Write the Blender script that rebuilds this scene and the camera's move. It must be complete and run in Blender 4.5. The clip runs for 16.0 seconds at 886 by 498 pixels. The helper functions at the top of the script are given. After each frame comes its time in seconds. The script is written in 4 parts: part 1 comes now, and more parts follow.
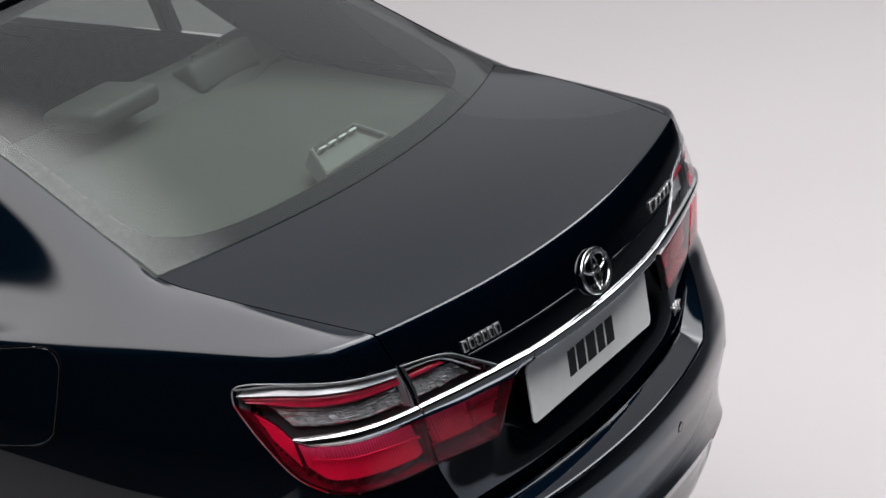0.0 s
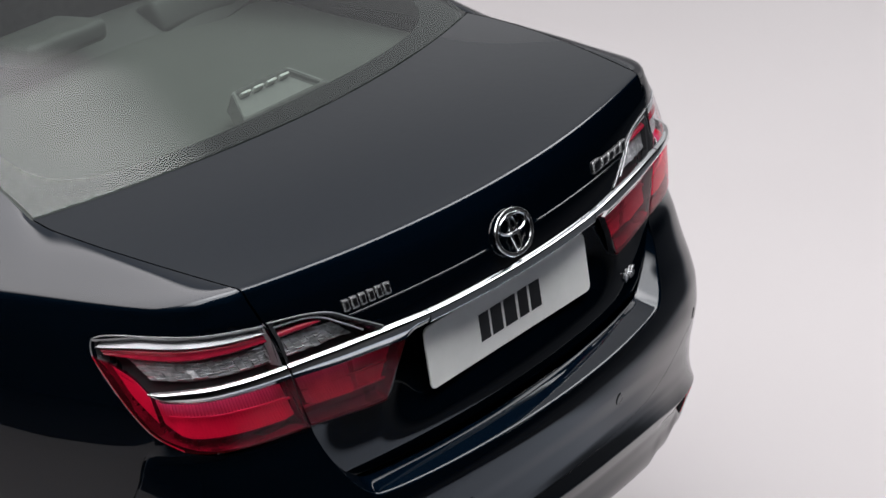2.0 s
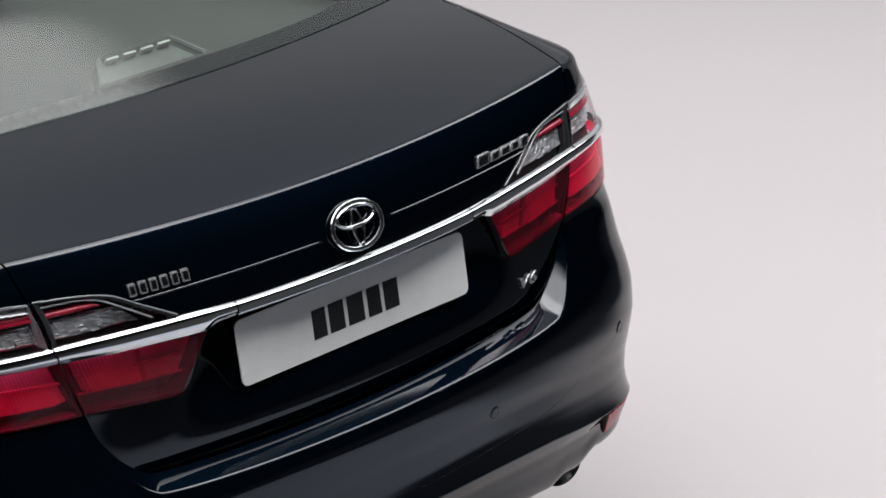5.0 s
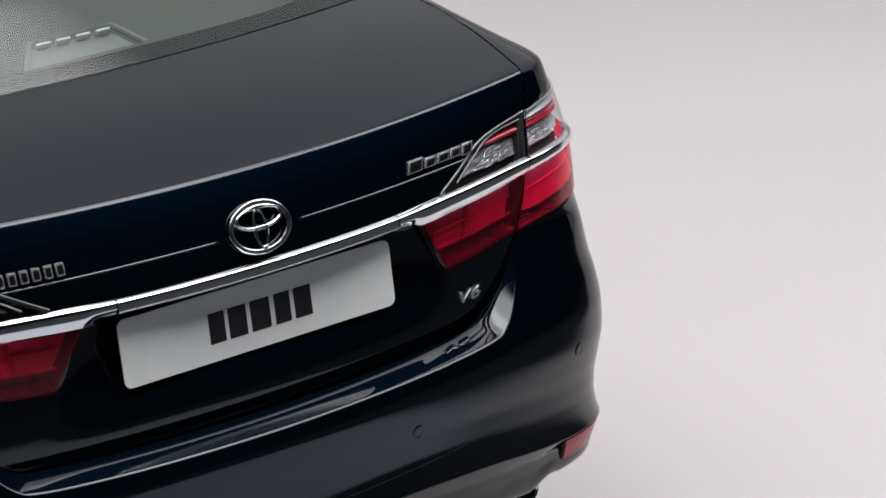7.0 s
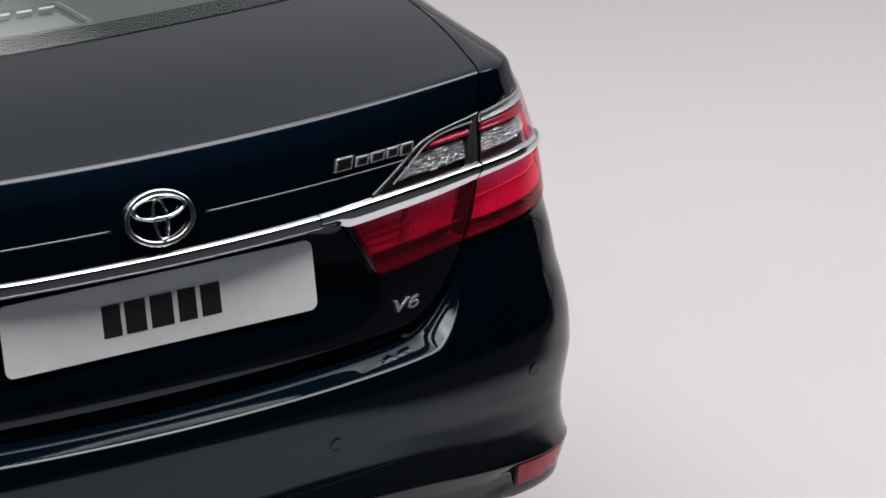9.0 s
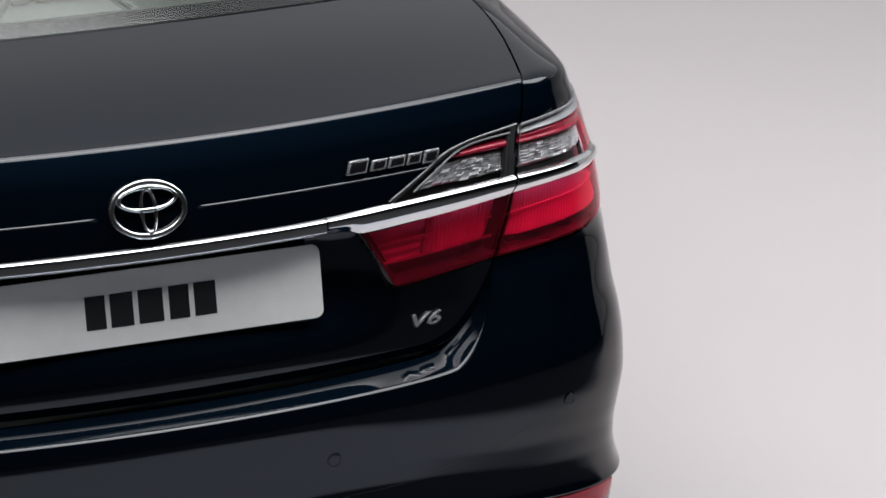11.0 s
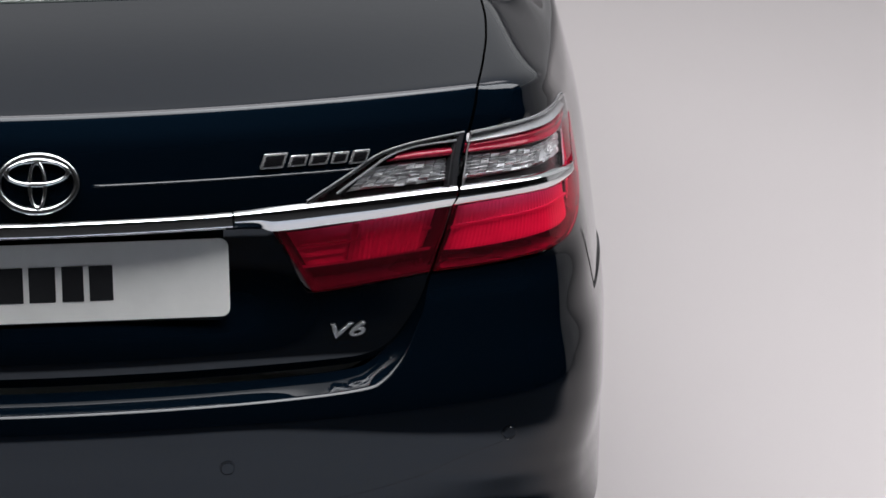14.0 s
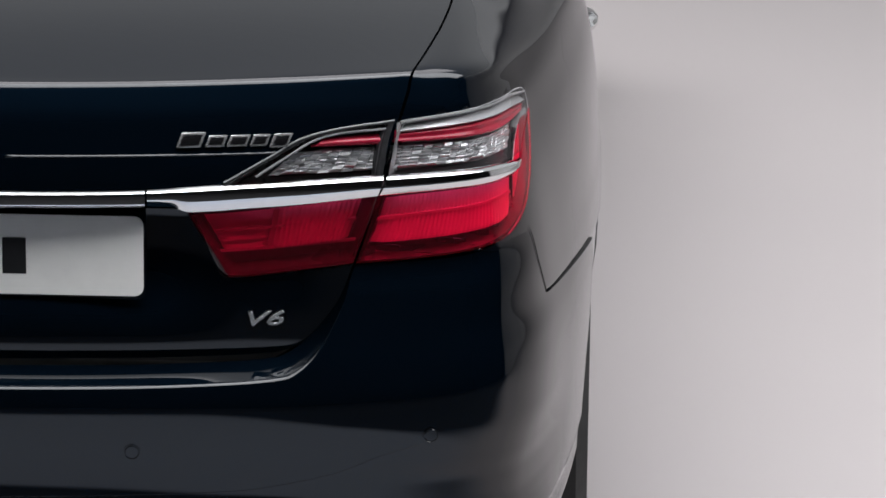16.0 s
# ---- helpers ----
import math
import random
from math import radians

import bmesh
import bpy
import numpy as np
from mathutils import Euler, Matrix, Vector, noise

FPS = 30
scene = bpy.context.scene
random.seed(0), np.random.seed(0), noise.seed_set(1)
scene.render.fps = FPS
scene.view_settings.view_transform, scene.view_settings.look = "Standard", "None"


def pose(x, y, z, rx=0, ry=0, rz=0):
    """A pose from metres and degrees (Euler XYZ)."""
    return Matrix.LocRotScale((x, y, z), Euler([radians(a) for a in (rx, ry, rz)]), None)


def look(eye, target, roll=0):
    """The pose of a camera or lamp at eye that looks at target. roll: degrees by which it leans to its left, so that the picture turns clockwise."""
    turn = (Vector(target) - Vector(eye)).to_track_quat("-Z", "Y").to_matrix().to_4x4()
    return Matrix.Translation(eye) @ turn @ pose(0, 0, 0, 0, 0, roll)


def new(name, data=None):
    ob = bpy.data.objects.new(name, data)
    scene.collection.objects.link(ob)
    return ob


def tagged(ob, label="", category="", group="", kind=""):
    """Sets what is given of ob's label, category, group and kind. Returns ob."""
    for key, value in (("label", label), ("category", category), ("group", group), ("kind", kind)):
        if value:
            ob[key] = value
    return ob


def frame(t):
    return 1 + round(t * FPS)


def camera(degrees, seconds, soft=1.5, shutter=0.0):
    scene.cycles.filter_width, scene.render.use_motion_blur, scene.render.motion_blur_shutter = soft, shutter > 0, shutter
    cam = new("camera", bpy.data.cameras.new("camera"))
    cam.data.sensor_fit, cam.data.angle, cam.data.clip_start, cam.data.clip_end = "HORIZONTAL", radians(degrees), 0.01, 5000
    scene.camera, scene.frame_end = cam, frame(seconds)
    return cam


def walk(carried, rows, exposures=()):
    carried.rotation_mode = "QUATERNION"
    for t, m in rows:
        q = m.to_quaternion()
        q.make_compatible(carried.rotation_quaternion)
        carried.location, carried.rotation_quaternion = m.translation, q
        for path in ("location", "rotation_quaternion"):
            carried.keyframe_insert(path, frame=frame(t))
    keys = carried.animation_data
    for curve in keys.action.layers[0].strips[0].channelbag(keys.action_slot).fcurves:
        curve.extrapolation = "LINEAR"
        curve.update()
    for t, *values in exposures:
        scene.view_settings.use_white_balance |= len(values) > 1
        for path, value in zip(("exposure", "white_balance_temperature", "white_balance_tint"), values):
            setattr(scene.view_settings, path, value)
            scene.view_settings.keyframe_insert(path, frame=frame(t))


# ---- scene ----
cam = camera(17.1, 16.0, soft=1.6)
PATH = [
    (0, (-4.592, -2.131, 3.014), (-1.2991, -0.3747, 1.5740), -1.62),
    (0.5, (-4.459, -2.262, 2.998), (-1.2234, -0.4163, 1.5396), -1.79),
    (1, (-4.319, -2.395, 2.978), (-1.1462, -0.4579, 1.5012), -1.68),
    (1.5, (-4.176, -2.520, 2.958), (-1.0668, -0.4939, 1.4653), -1.64),
    (2, (-4.023, -2.644, 2.934), (-0.9794, -0.5277, 1.4315), -1.68),
    (2.5, (-3.869, -2.762, 2.910), (-0.8932, -0.5563, 1.4012), -1.79),
    (3, (-3.710, -2.878, 2.887), (-0.8031, -0.5827, 1.3748), -1.74),
    (3.5, (-3.550, -2.991, 2.866), (-0.7182, -0.6060, 1.3526), -1.70),
    (4, (-3.386, -3.098, 2.844), (-0.6292, -0.6269, 1.3298), -1.70),
    (4.5, (-3.222, -3.194, 2.821), (-0.5410, -0.6412, 1.3057), -1.69),
    (5, (-3.056, -3.283, 2.794), (-0.4495, -0.6516, 1.2831), -1.59),
    (7.5, (-2.188, -3.663, 2.649), (-0.0416, -0.6260, 1.1758), -1.58),
    (8, (-2.010, -3.711, 2.611), (0.0462, -0.6075, 1.1489), -1.49),
    (10.5, (-1.132, -3.891, 2.422), (0.2861, -0.4128, 1.0459), -1.06),
    (11, (-0.937, -3.915, 2.387), (0.3180, -0.3679, 1.0304), -1.03),
    (11.5, (-0.744, -3.934, 2.355), (0.3465, -0.3265, 1.0145), -0.96),
    (12, (-0.551, -3.945, 2.325), (0.3711, -0.2856, 0.9974), -0.78),
    (12.5, (-0.363, -3.950, 2.298), (0.4080, -0.2497, 0.9880), -0.77),
    (13, (-0.175, -3.944, 2.273), (0.4491, -0.2134, 0.9724), -0.60),
    (13.5, (0.009, -3.930, 2.248), (0.4812, -0.1759, 0.9513), -0.46),
    (14, (0.192, -3.909, 2.224), (0.5479, -0.1365, 0.9432), -0.31),
    (14.5, (0.370, -3.889, 2.202), (0.6023, -0.0997, 0.9410), -0.17),
    (15, (0.544, -3.861, 2.179), (0.6400, -0.0648, 0.9216), -0.14),
    (15.5, (0.714, -3.833, 2.156), (0.6591, -0.0341, 0.9052), 0.01),
    (16, (0.881, -3.804, 2.133), (0.6733, -0.0083, 0.8891), 0.21),
]
walk(cam, [(t, look(eye, target, roll)) for t, eye, target, roll in PATH], [(0.0, 0.0), (16.0, 0.0)])

# ---- light: a studio with a pale floor, overhead soft boxes and dark space behind the camera ----
world = bpy.data.worlds.new("studio")
scene.world = world
world.use_nodes = True
world.node_tree.nodes["Background"].inputs[0].default_value = (0.9, 0.95, 1.0, 1)
world.node_tree.nodes["Background"].inputs[1].default_value = 0.004


def softbox(name, at, to, sx, sy, watts, tint=(1, 1, 1), edge=0.2, turn=0):
    """A flat soft box whose cloth falls off towards its edges."""
    lamp = bpy.data.lights.new(name, "AREA")
    lamp.shape, lamp.size, lamp.size_y, lamp.energy, lamp.color = "RECTANGLE", sx, sy, watts, tint
    lamp.use_nodes = True
    nt = lamp.node_tree
    em = nt.nodes["Emission"]
    geo, sep = nt.nodes.new("ShaderNodeNewGeometry"), nt.nodes.new("ShaderNodeSeparateXYZ")
    nt.links.new(geo.outputs["Parametric"], sep.inputs[0])
    fades = []
    for axis in "XY":
        # distance to the nearer edge, 0 at the rim and 0.5 in the middle
        sub, ab, inv = (nt.nodes.new("ShaderNodeMath") for _ in range(3))
        sub.operation, ab.operation, inv.operation = "SUBTRACT", "ABSOLUTE", "SUBTRACT"
        sub.inputs[1].default_value = 0.5
        inv.inputs[0].default_value = 0.5
        ease = nt.nodes.new("ShaderNodeMapRange")
        ease.interpolation_type = "SMOOTHSTEP"
        ease.inputs["From Min"].default_value, ease.inputs["From Max"].default_value = 0.0, edge
        nt.links.new(sep.outputs[axis], sub.inputs[0])
        nt.links.new(sub.outputs[0], ab.inputs[0])
        nt.links.new(ab.outputs[0], inv.inputs[1])
        nt.links.new(inv.outputs[0], ease.inputs["Value"])
        fades.append(ease.outputs["Result"])
    mul = nt.nodes.new("ShaderNodeMath")
    mul.operation = "MULTIPLY"
    nt.links.new(fades[0], mul.inputs[0])
    nt.links.new(fades[1], mul.inputs[1])
    nt.links.new(mul.outputs[0], em.inputs["Strength"])
    ob = new(name, lamp)
    ob.matrix_world = look(at, to) @ pose(0, 0, 0, 0, 0, turn)
    return ob


softbox("overhead_softbox", (6.5, 9.75, 6.25), (6.5, 9.75, 0.0), 25.0, 22.5, 960, (0.955, 0.97, 1.0), 0.10)
softbox("main_softbox", (-1.0, 2.0, 6.1), (-1.0, 2.0, 0.0), 10.0, 4.8, 620, (1.0, 0.97, 0.99), 0.13, -24)
softbox("rear_strip_softbox", (3.3, -1.25, 6.0), (3.3, -1.25, 0.0), 14.8, 3.1, 905, (0.95, 0.97, 1.0), 0.13)


# ---- materials ----
def material(name):
    m = bpy.data.materials.new(name)
    m.use_nodes = True
    nt = m.node_tree
    return m, nt, nt.nodes["Principled BSDF"]


def noise_into(nt, socket_out, scale, detail=4.0, rough=0.6):
    tc = nt.nodes.new("ShaderNodeTexCoord")
    n = nt.nodes.new("ShaderNodeTexNoise")
    n.inputs["Scale"].default_value, n.inputs["Detail"].default_value, n.inputs["Roughness"].default_value = scale, detail, rough
    nt.links.new(tc.outputs["Object"], n.inputs["Vector"])
    return n.outputs[socket_out]


def ramp(nt, fac, a, b, lo=0.3, hi=0.7):
    r = nt.nodes.new("ShaderNodeValToRGB")
    r.color_ramp.elements[0].position, r.color_ramp.elements[1].position = lo, hi
    r.color_ramp.elements[0].color, r.color_ramp.elements[1].color = (*a, 1), (*b, 1)
    nt.links.new(fac, r.inputs["Fac"])
    return r.outputs["Color"]


def bump(nt, p, height, strength, distance):
    b = nt.nodes.new("ShaderNodeBump")
    b.inputs["Strength"].default_value, b.inputs["Distance"].default_value = strength, distance
    nt.links.new(height, b.inputs["Height"])
    nt.links.new(b.outputs["Normal"], p.inputs["Normal"])


def plain(name, col, rough, metal=0.0, coat=0.0, vary=0.12, scale=60.0, relief=0.0, ior=1.5):
    m, nt, p = material(name)
    a = tuple(c * (1 - vary) for c in col)
    b = tuple(min(1, c * (1 + vary)) for c in col)
    nt.links.new(ramp(nt, noise_into(nt, "Fac", scale), a, b), p.inputs["Base Color"])
    nt.links.new(ramp(nt, noise_into(nt, "Fac", scale * 0.13), (rough * 0.85,) * 3, (min(1, rough * 1.15),) * 3), p.inputs["Roughness"])
    p.inputs["Metallic"].default_value = metal
    p.inputs["Coat Weight"].default_value = coat
    p.inputs["Coat Roughness"].default_value = 0.02
    p.inputs["IOR"].default_value = ior
    if relief:
        bump(nt, p, noise_into(nt, "Fac", scale * 3), relief, 0.001)
    return m


def paint(name, col):
    """Dark pearl paint under clear lacquer: fine blue flakes below, a smooth gloss above."""
    m, nt, p = material(name)
    flake = ramp(nt, noise_into(nt, "Fac", 2600.0, 1.0), tuple(c * 0.6 for c in col), tuple(c * 1.5 for c in col))
    nt.links.new(flake, p.inputs["Base Color"])
    p.inputs["Metallic"].default_value = 1.0
    p.inputs["Roughness"].default_value = 0.62
    p.inputs["Specular Tint"].default_value = (0.05, 0.08, 0.15, 1)
    p.inputs["Coat Weight"].default_value = 1.0
    p.inputs["Coat Roughness"].default_value = 0.012
    p.inputs["Coat IOR"].default_value = 1.5
    return m


def clear(name, tint, gloss=1.5, rough=0.01, haze=0.0, haze_col=(0.8, 0.8, 0.8)):
    """Thin tinted glass or lens plastic: light passes through, the surface mirrors by its angle."""
    m = bpy.data.materials.new(name)
    m.use_nodes = True
    nt = m.node_tree
    nt.nodes.remove(nt.nodes["Principled BSDF"])
    out = nt.nodes["Material Output"]
    tr, gl, mix, fr, steep, gain = (nt.nodes.new("ShaderNode" + k) for k in ("BsdfTransparent", "BsdfGlossy", "MixShader", "LayerWeight", "Math", "Math"))
    tr.inputs["Color"].default_value = (*tint, 1)
    gl.inputs["Roughness"].default_value = rough
    # gloss by angle: weak face on, strong at a glancing view, the same from both sides
    face_on = ((gloss - 1) / (gloss + 1)) ** 2
    fr.inputs["Blend"].default_value = 0.5
    steep.operation, gain.operation = "POWER", "MULTIPLY_ADD"
    steep.inputs[1].default_value = 5.0
    gain.inputs[1].default_value, gain.inputs[2].default_value = 1 - face_on, face_on
    nt.links.new(fr.outputs["Facing"], steep.inputs[0])
    nt.links.new(steep.outputs[0], gain.inputs[0])
    nt.links.new(gain.outputs[0], mix.inputs[0])
    body = tr.outputs[0]
    if haze:
        di, hm = nt.nodes.new("ShaderNodeBsdfDiffuse"), nt.nodes.new("ShaderNodeMixShader")
        di.inputs["Color"].default_value = (*haze_col, 1)
        hm.inputs[0].default_value = haze
        nt.links.new(tr.outputs[0], hm.inputs[1])
        nt.links.new(di.outputs[0], hm.inputs[2])
        body = hm.outputs[0]
    nt.links.new(body, mix.inputs[1])
    nt.links.new(gl.outputs[0], mix.inputs[2])
    nt.links.new(mix.outputs[0], out.inputs[0])
    return m


PAINT = paint("blue_black_paint", (0.0014, 0.0043, 0.0085))
CHROME = plain("chrome", (0.78, 0.79, 0.80), 0.08, metal=1.0, vary=0.02)
SATIN = plain("brushed_chrome", (0.80, 0.80, 0.80), 0.22, metal=1.0, vary=0.03)
BLACK = plain("black_plastic", (0.012, 0.012, 0.013), 0.45, relief=0.1)
GLOSSBLACK = plain("gloss_black_trim", (0.008, 0.008, 0.009), 0.08)
RUBBER = plain("tyre_rubber", (0.02, 0.02, 0.02), 0.8, relief=0.3)
PLATE = plain("white_plate_sheet", (0.85, 0.83, 0.79), 0.14, vary=0.03, scale=25)
BADGE = plain("badge_chrome", (0.74, 0.74, 0.75), 0.2, metal=0.82, vary=0.03)
DARKCHROME = plain("dark_chrome", (0.52, 0.52, 0.53), 0.22, metal=1.0)
SEAM = plain("dark_panel_seam", (0.003, 0.003, 0.003), 0.9, ior=1.1)
INK = plain("black_plate_ink", (0.012, 0.012, 0.013), 0.4)
REDLENS = clear("red_lens", (0.995, 0.075, 0.225), 1.34, haze=0.04, haze_col=(0.95, 0.05, 0.10))
CLEARLENS = clear("clear_lens", (0.93, 0.93, 0.94), 1.42)
GLASS = clear("tinted_rear_glass", (0.585, 0.635, 0.605), 1.52, haze=0.045, haze_col=(0.30, 0.31, 0.31))
SIDEGLASS = clear("side_glass", (0.42, 0.45, 0.44), 1.5)
FRIT = plain("black_glass_border", (0.010, 0.010, 0.011), 0.05, vary=0.1)
CLOTH = plain("grey_trim_cloth", (0.068, 0.070, 0.066), 0.9, vary=0.03, scale=30)
SHELFCLOTH = plain("pale_shelf_cloth", (0.100, 0.103, 0.095), 0.9, vary=0.05, scale=40)
LEATHER = plain("grey_leather", (0.085, 0.087, 0.082), 0.55, vary=0.08, scale=70)
GREYPLASTIC = plain("grey_plastic", (0.22, 0.22, 0.21), 0.5, relief=0.15)
WHITEDIODE = plain("lamp_diode", (0.75, 0.75, 0.72), 0.2)
ALLOY = plain("alloy_rim", (0.55, 0.56, 0.58), 0.28, metal=1.0)


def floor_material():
    m, nt, p = material("studio_floor_falloff")
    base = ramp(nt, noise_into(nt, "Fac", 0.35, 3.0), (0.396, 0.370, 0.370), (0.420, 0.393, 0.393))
    # light falloff painted in: dark towards the rim, a pale lane behind the car
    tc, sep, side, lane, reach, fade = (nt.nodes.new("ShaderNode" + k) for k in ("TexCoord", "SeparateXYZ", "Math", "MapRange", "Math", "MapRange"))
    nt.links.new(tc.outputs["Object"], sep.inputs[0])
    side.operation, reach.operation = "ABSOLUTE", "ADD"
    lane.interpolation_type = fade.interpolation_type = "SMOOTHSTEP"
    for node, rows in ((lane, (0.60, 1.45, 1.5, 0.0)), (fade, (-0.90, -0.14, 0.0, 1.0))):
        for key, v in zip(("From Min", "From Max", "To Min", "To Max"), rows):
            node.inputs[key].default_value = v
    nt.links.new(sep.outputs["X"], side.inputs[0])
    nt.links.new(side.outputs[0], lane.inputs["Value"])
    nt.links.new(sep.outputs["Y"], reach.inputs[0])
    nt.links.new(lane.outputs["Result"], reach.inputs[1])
    # the painted dark rim slants away from the car's flank
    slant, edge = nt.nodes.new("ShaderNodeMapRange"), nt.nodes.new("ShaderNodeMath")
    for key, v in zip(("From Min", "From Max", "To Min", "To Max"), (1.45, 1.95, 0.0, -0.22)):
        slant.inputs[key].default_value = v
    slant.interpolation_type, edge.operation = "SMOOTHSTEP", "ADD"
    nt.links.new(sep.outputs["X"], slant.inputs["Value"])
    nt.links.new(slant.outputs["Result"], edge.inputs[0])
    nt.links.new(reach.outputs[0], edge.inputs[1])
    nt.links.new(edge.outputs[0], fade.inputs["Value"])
    # a cool tone painted in behind the car, for bluish reflections in its bumper
    coat, warmth = nt.nodes.new("ShaderNodeMixRGB"), nt.nodes.new("ShaderNodeMapRange")
    warmth.interpolation_type = "SMOOTHSTEP"
    warmth.inputs["From Min"].default_value, warmth.inputs["From Max"].default_value = -0.7, -0.1
    nt.links.new(sep.outputs["Y"], warmth.inputs["Value"])
    nt.links.new(warmth.outputs["Result"], coat.inputs[0])
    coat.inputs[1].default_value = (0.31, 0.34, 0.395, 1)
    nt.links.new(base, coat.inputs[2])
    dark_mix = nt.nodes.new("ShaderNodeMixRGB")
    dark_mix.inputs[1].default_value = (0.02, 0.022, 0.026, 1)
    nt.links.new(fade.outputs["Result"], dark_mix.inputs[0])
    nt.links.new(coat.outputs[0], dark_mix.inputs[2])
    nt.links.new(dark_mix.outputs[0], p.inputs["Base Color"])
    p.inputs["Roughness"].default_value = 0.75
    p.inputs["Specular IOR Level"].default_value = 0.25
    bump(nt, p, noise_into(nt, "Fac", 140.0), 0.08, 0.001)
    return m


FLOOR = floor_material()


# ---- mesh helpers ----
def curve_of(rows):
    """A smooth monotone curve through (t, v...) rows, as a function of t."""
    r = np.array(sorted(rows), float)
    t, v = r[:, 0], r[:, 1:]
    h = np.diff(t)[:, None]
    d = np.diff(v, axis=0) / h
    m = np.zeros_like(v)
    m[0], m[-1] = d[0], d[-1]
    for i in range(1, len(t) - 1):
        ok = d[i - 1] * d[i] > 0
        w1, w2 = 2 * h[i] + h[i - 1], h[i] + 2 * h[i - 1]
        with np.errstate(divide="ignore", invalid="ignore"):
            m[i] = np.where(ok, (w1 + w2) / (w1 / d[i - 1] + w2 / d[i]), 0)

    def at(q):
        q = min(max(q, t[0]), t[-1])
        i = min(int(np.searchsorted(t, q, "right")) - 1, len(t) - 2)
        i = max(i, 0)
        s, k = (q - t[i]) / h[i, 0], h[i]
        return ((1 + 2 * s) * (1 - s) ** 2 * v[i] + s * (1 - s) ** 2 * k * m[i] + s * s * (3 - 2 * s) * v[i + 1] + s * s * (s - 1) * k * m[i + 1])

    return at


def bez(a, b, c, d, s):
    q = 1 - s
    return a * (q**3) + b * (3 * q * q * s) + c * (3 * q * s * s) + d * (s**3)


def smooth(e0, e1, v):
    s = min(max((v - e0) / (e1 - e0), 0), 1)
    return s * s * (3 - 2 * s)


def mesh_of(name, bm, mat, sharp=32):
    me = bpy.data.meshes.new(name)
    bm.normal_update()
    bm.to_mesh(me)
    bm.free()
    me.materials.append(mat)
    me.polygons.foreach_set("use_smooth", [True] * len(me.polygons))
    me.set_sharp_from_angle(angle=radians(sharp))
    return me


def part(name, bm, mat, parent, label="", sharp=32):
    ob = new(name, mesh_of(name, bm, mat, sharp))
    ob.parent = parent
    if label:
        ob["label"] = label
    return ob


def sheet(fn, na, nb, flange=0.012, out=None, mirror=False, bm=None, lip=0.0015):
    """A grid of fn(a, b) with a rounded rim turned inwards by the flange. out: a way that faces outwards."""
    bm = bm or bmesh.new()
    sx = -1 if mirror else 1
    P = [[Vector(fn(i / na, j / nb)) for j in range(nb + 1)] for i in range(na + 1)]
    P = [[Vector((p.x * sx, p.y, p.z)) for p in row] for row in P]
    N = [[None] * (nb + 1) for _ in range(na + 1)]
    for i in range(na + 1):
        for j in range(nb + 1):
            da = P[min(i + 1, na)][j] - P[max(i - 1, 0)][j]
            db = P[i][min(j + 1, nb)] - P[i][max(j - 1, 0)]
            n = da.cross(db)
            N[i][j] = n.normalized() if n.length > 1e-12 else Vector((0, 0, 0))
    for i in range(na + 1):
        for j in range(nb + 1):
            inner = N[min(max(i, 1), na - 1)][min(max(j, 1), nb - 1)]
            if N[i][j].dot(inner) < 0.8:
                N[i][j] = inner
    way = Vector(out) if out else Vector((0, -1, 0.3))
    way = Vector((way.x * sx, way.y, way.z))
    total = sum((N[i][j] for i in range(na + 1) for j in range(nb + 1)), Vector())
    flip = total.dot(way) < 0
    if flip:
        N = [[-n for n in row] for row in N]
    V = [[bm.verts.new(p) for p in row] for row in P]

    def quad(*vs):
        vs = [v for k, v in enumerate(vs) if (v.co - vs[k - 1].co).length > 1e-7]
        if len(vs) > 2:
            try:
                bm.faces.new(vs[::-1] if flip else vs)
            except ValueError:
                pass

    for i in range(na):
        for j in range(nb):
            quad(V[i][j], V[i + 1][j], V[i + 1][j + 1], V[i][j + 1])
    if flange:
        loop = [(i, 0) for i in range(na)] + [(na, j) for j in range(nb)] + [(i, nb) for i in range(na, 0, -1)] + [(0, j) for j in range(nb, 0, -1)]
        prev = [V[i][j] for i, j in loop]
        for depth in (flange,):
            ring = [bm.verts.new(V[i][j].co - N[i][j] * depth) for i, j in loop]
            n = len(loop)
            for k in range(n):
                quad(prev[(k + 1) % n], prev[k], ring[k], ring[(k + 1) % n])
            prev = ring
    return bm


def box(bm, m, sx, sy, sz, bevel=0.0, seg=2):
    """A bevelled block of the given size at the pose m."""
    vs = bmesh.ops.create_cube(bm, size=1.0, matrix=m @ Matrix.Diagonal((sx, sy, sz, 1)))["verts"]
    if bevel:
        es = list({e for v in vs for e in v.link_edges})
        bmesh.ops.bevel(bm, geom=es, offset=bevel, segments=seg, affect="EDGES", profile=0.5)
    return bm


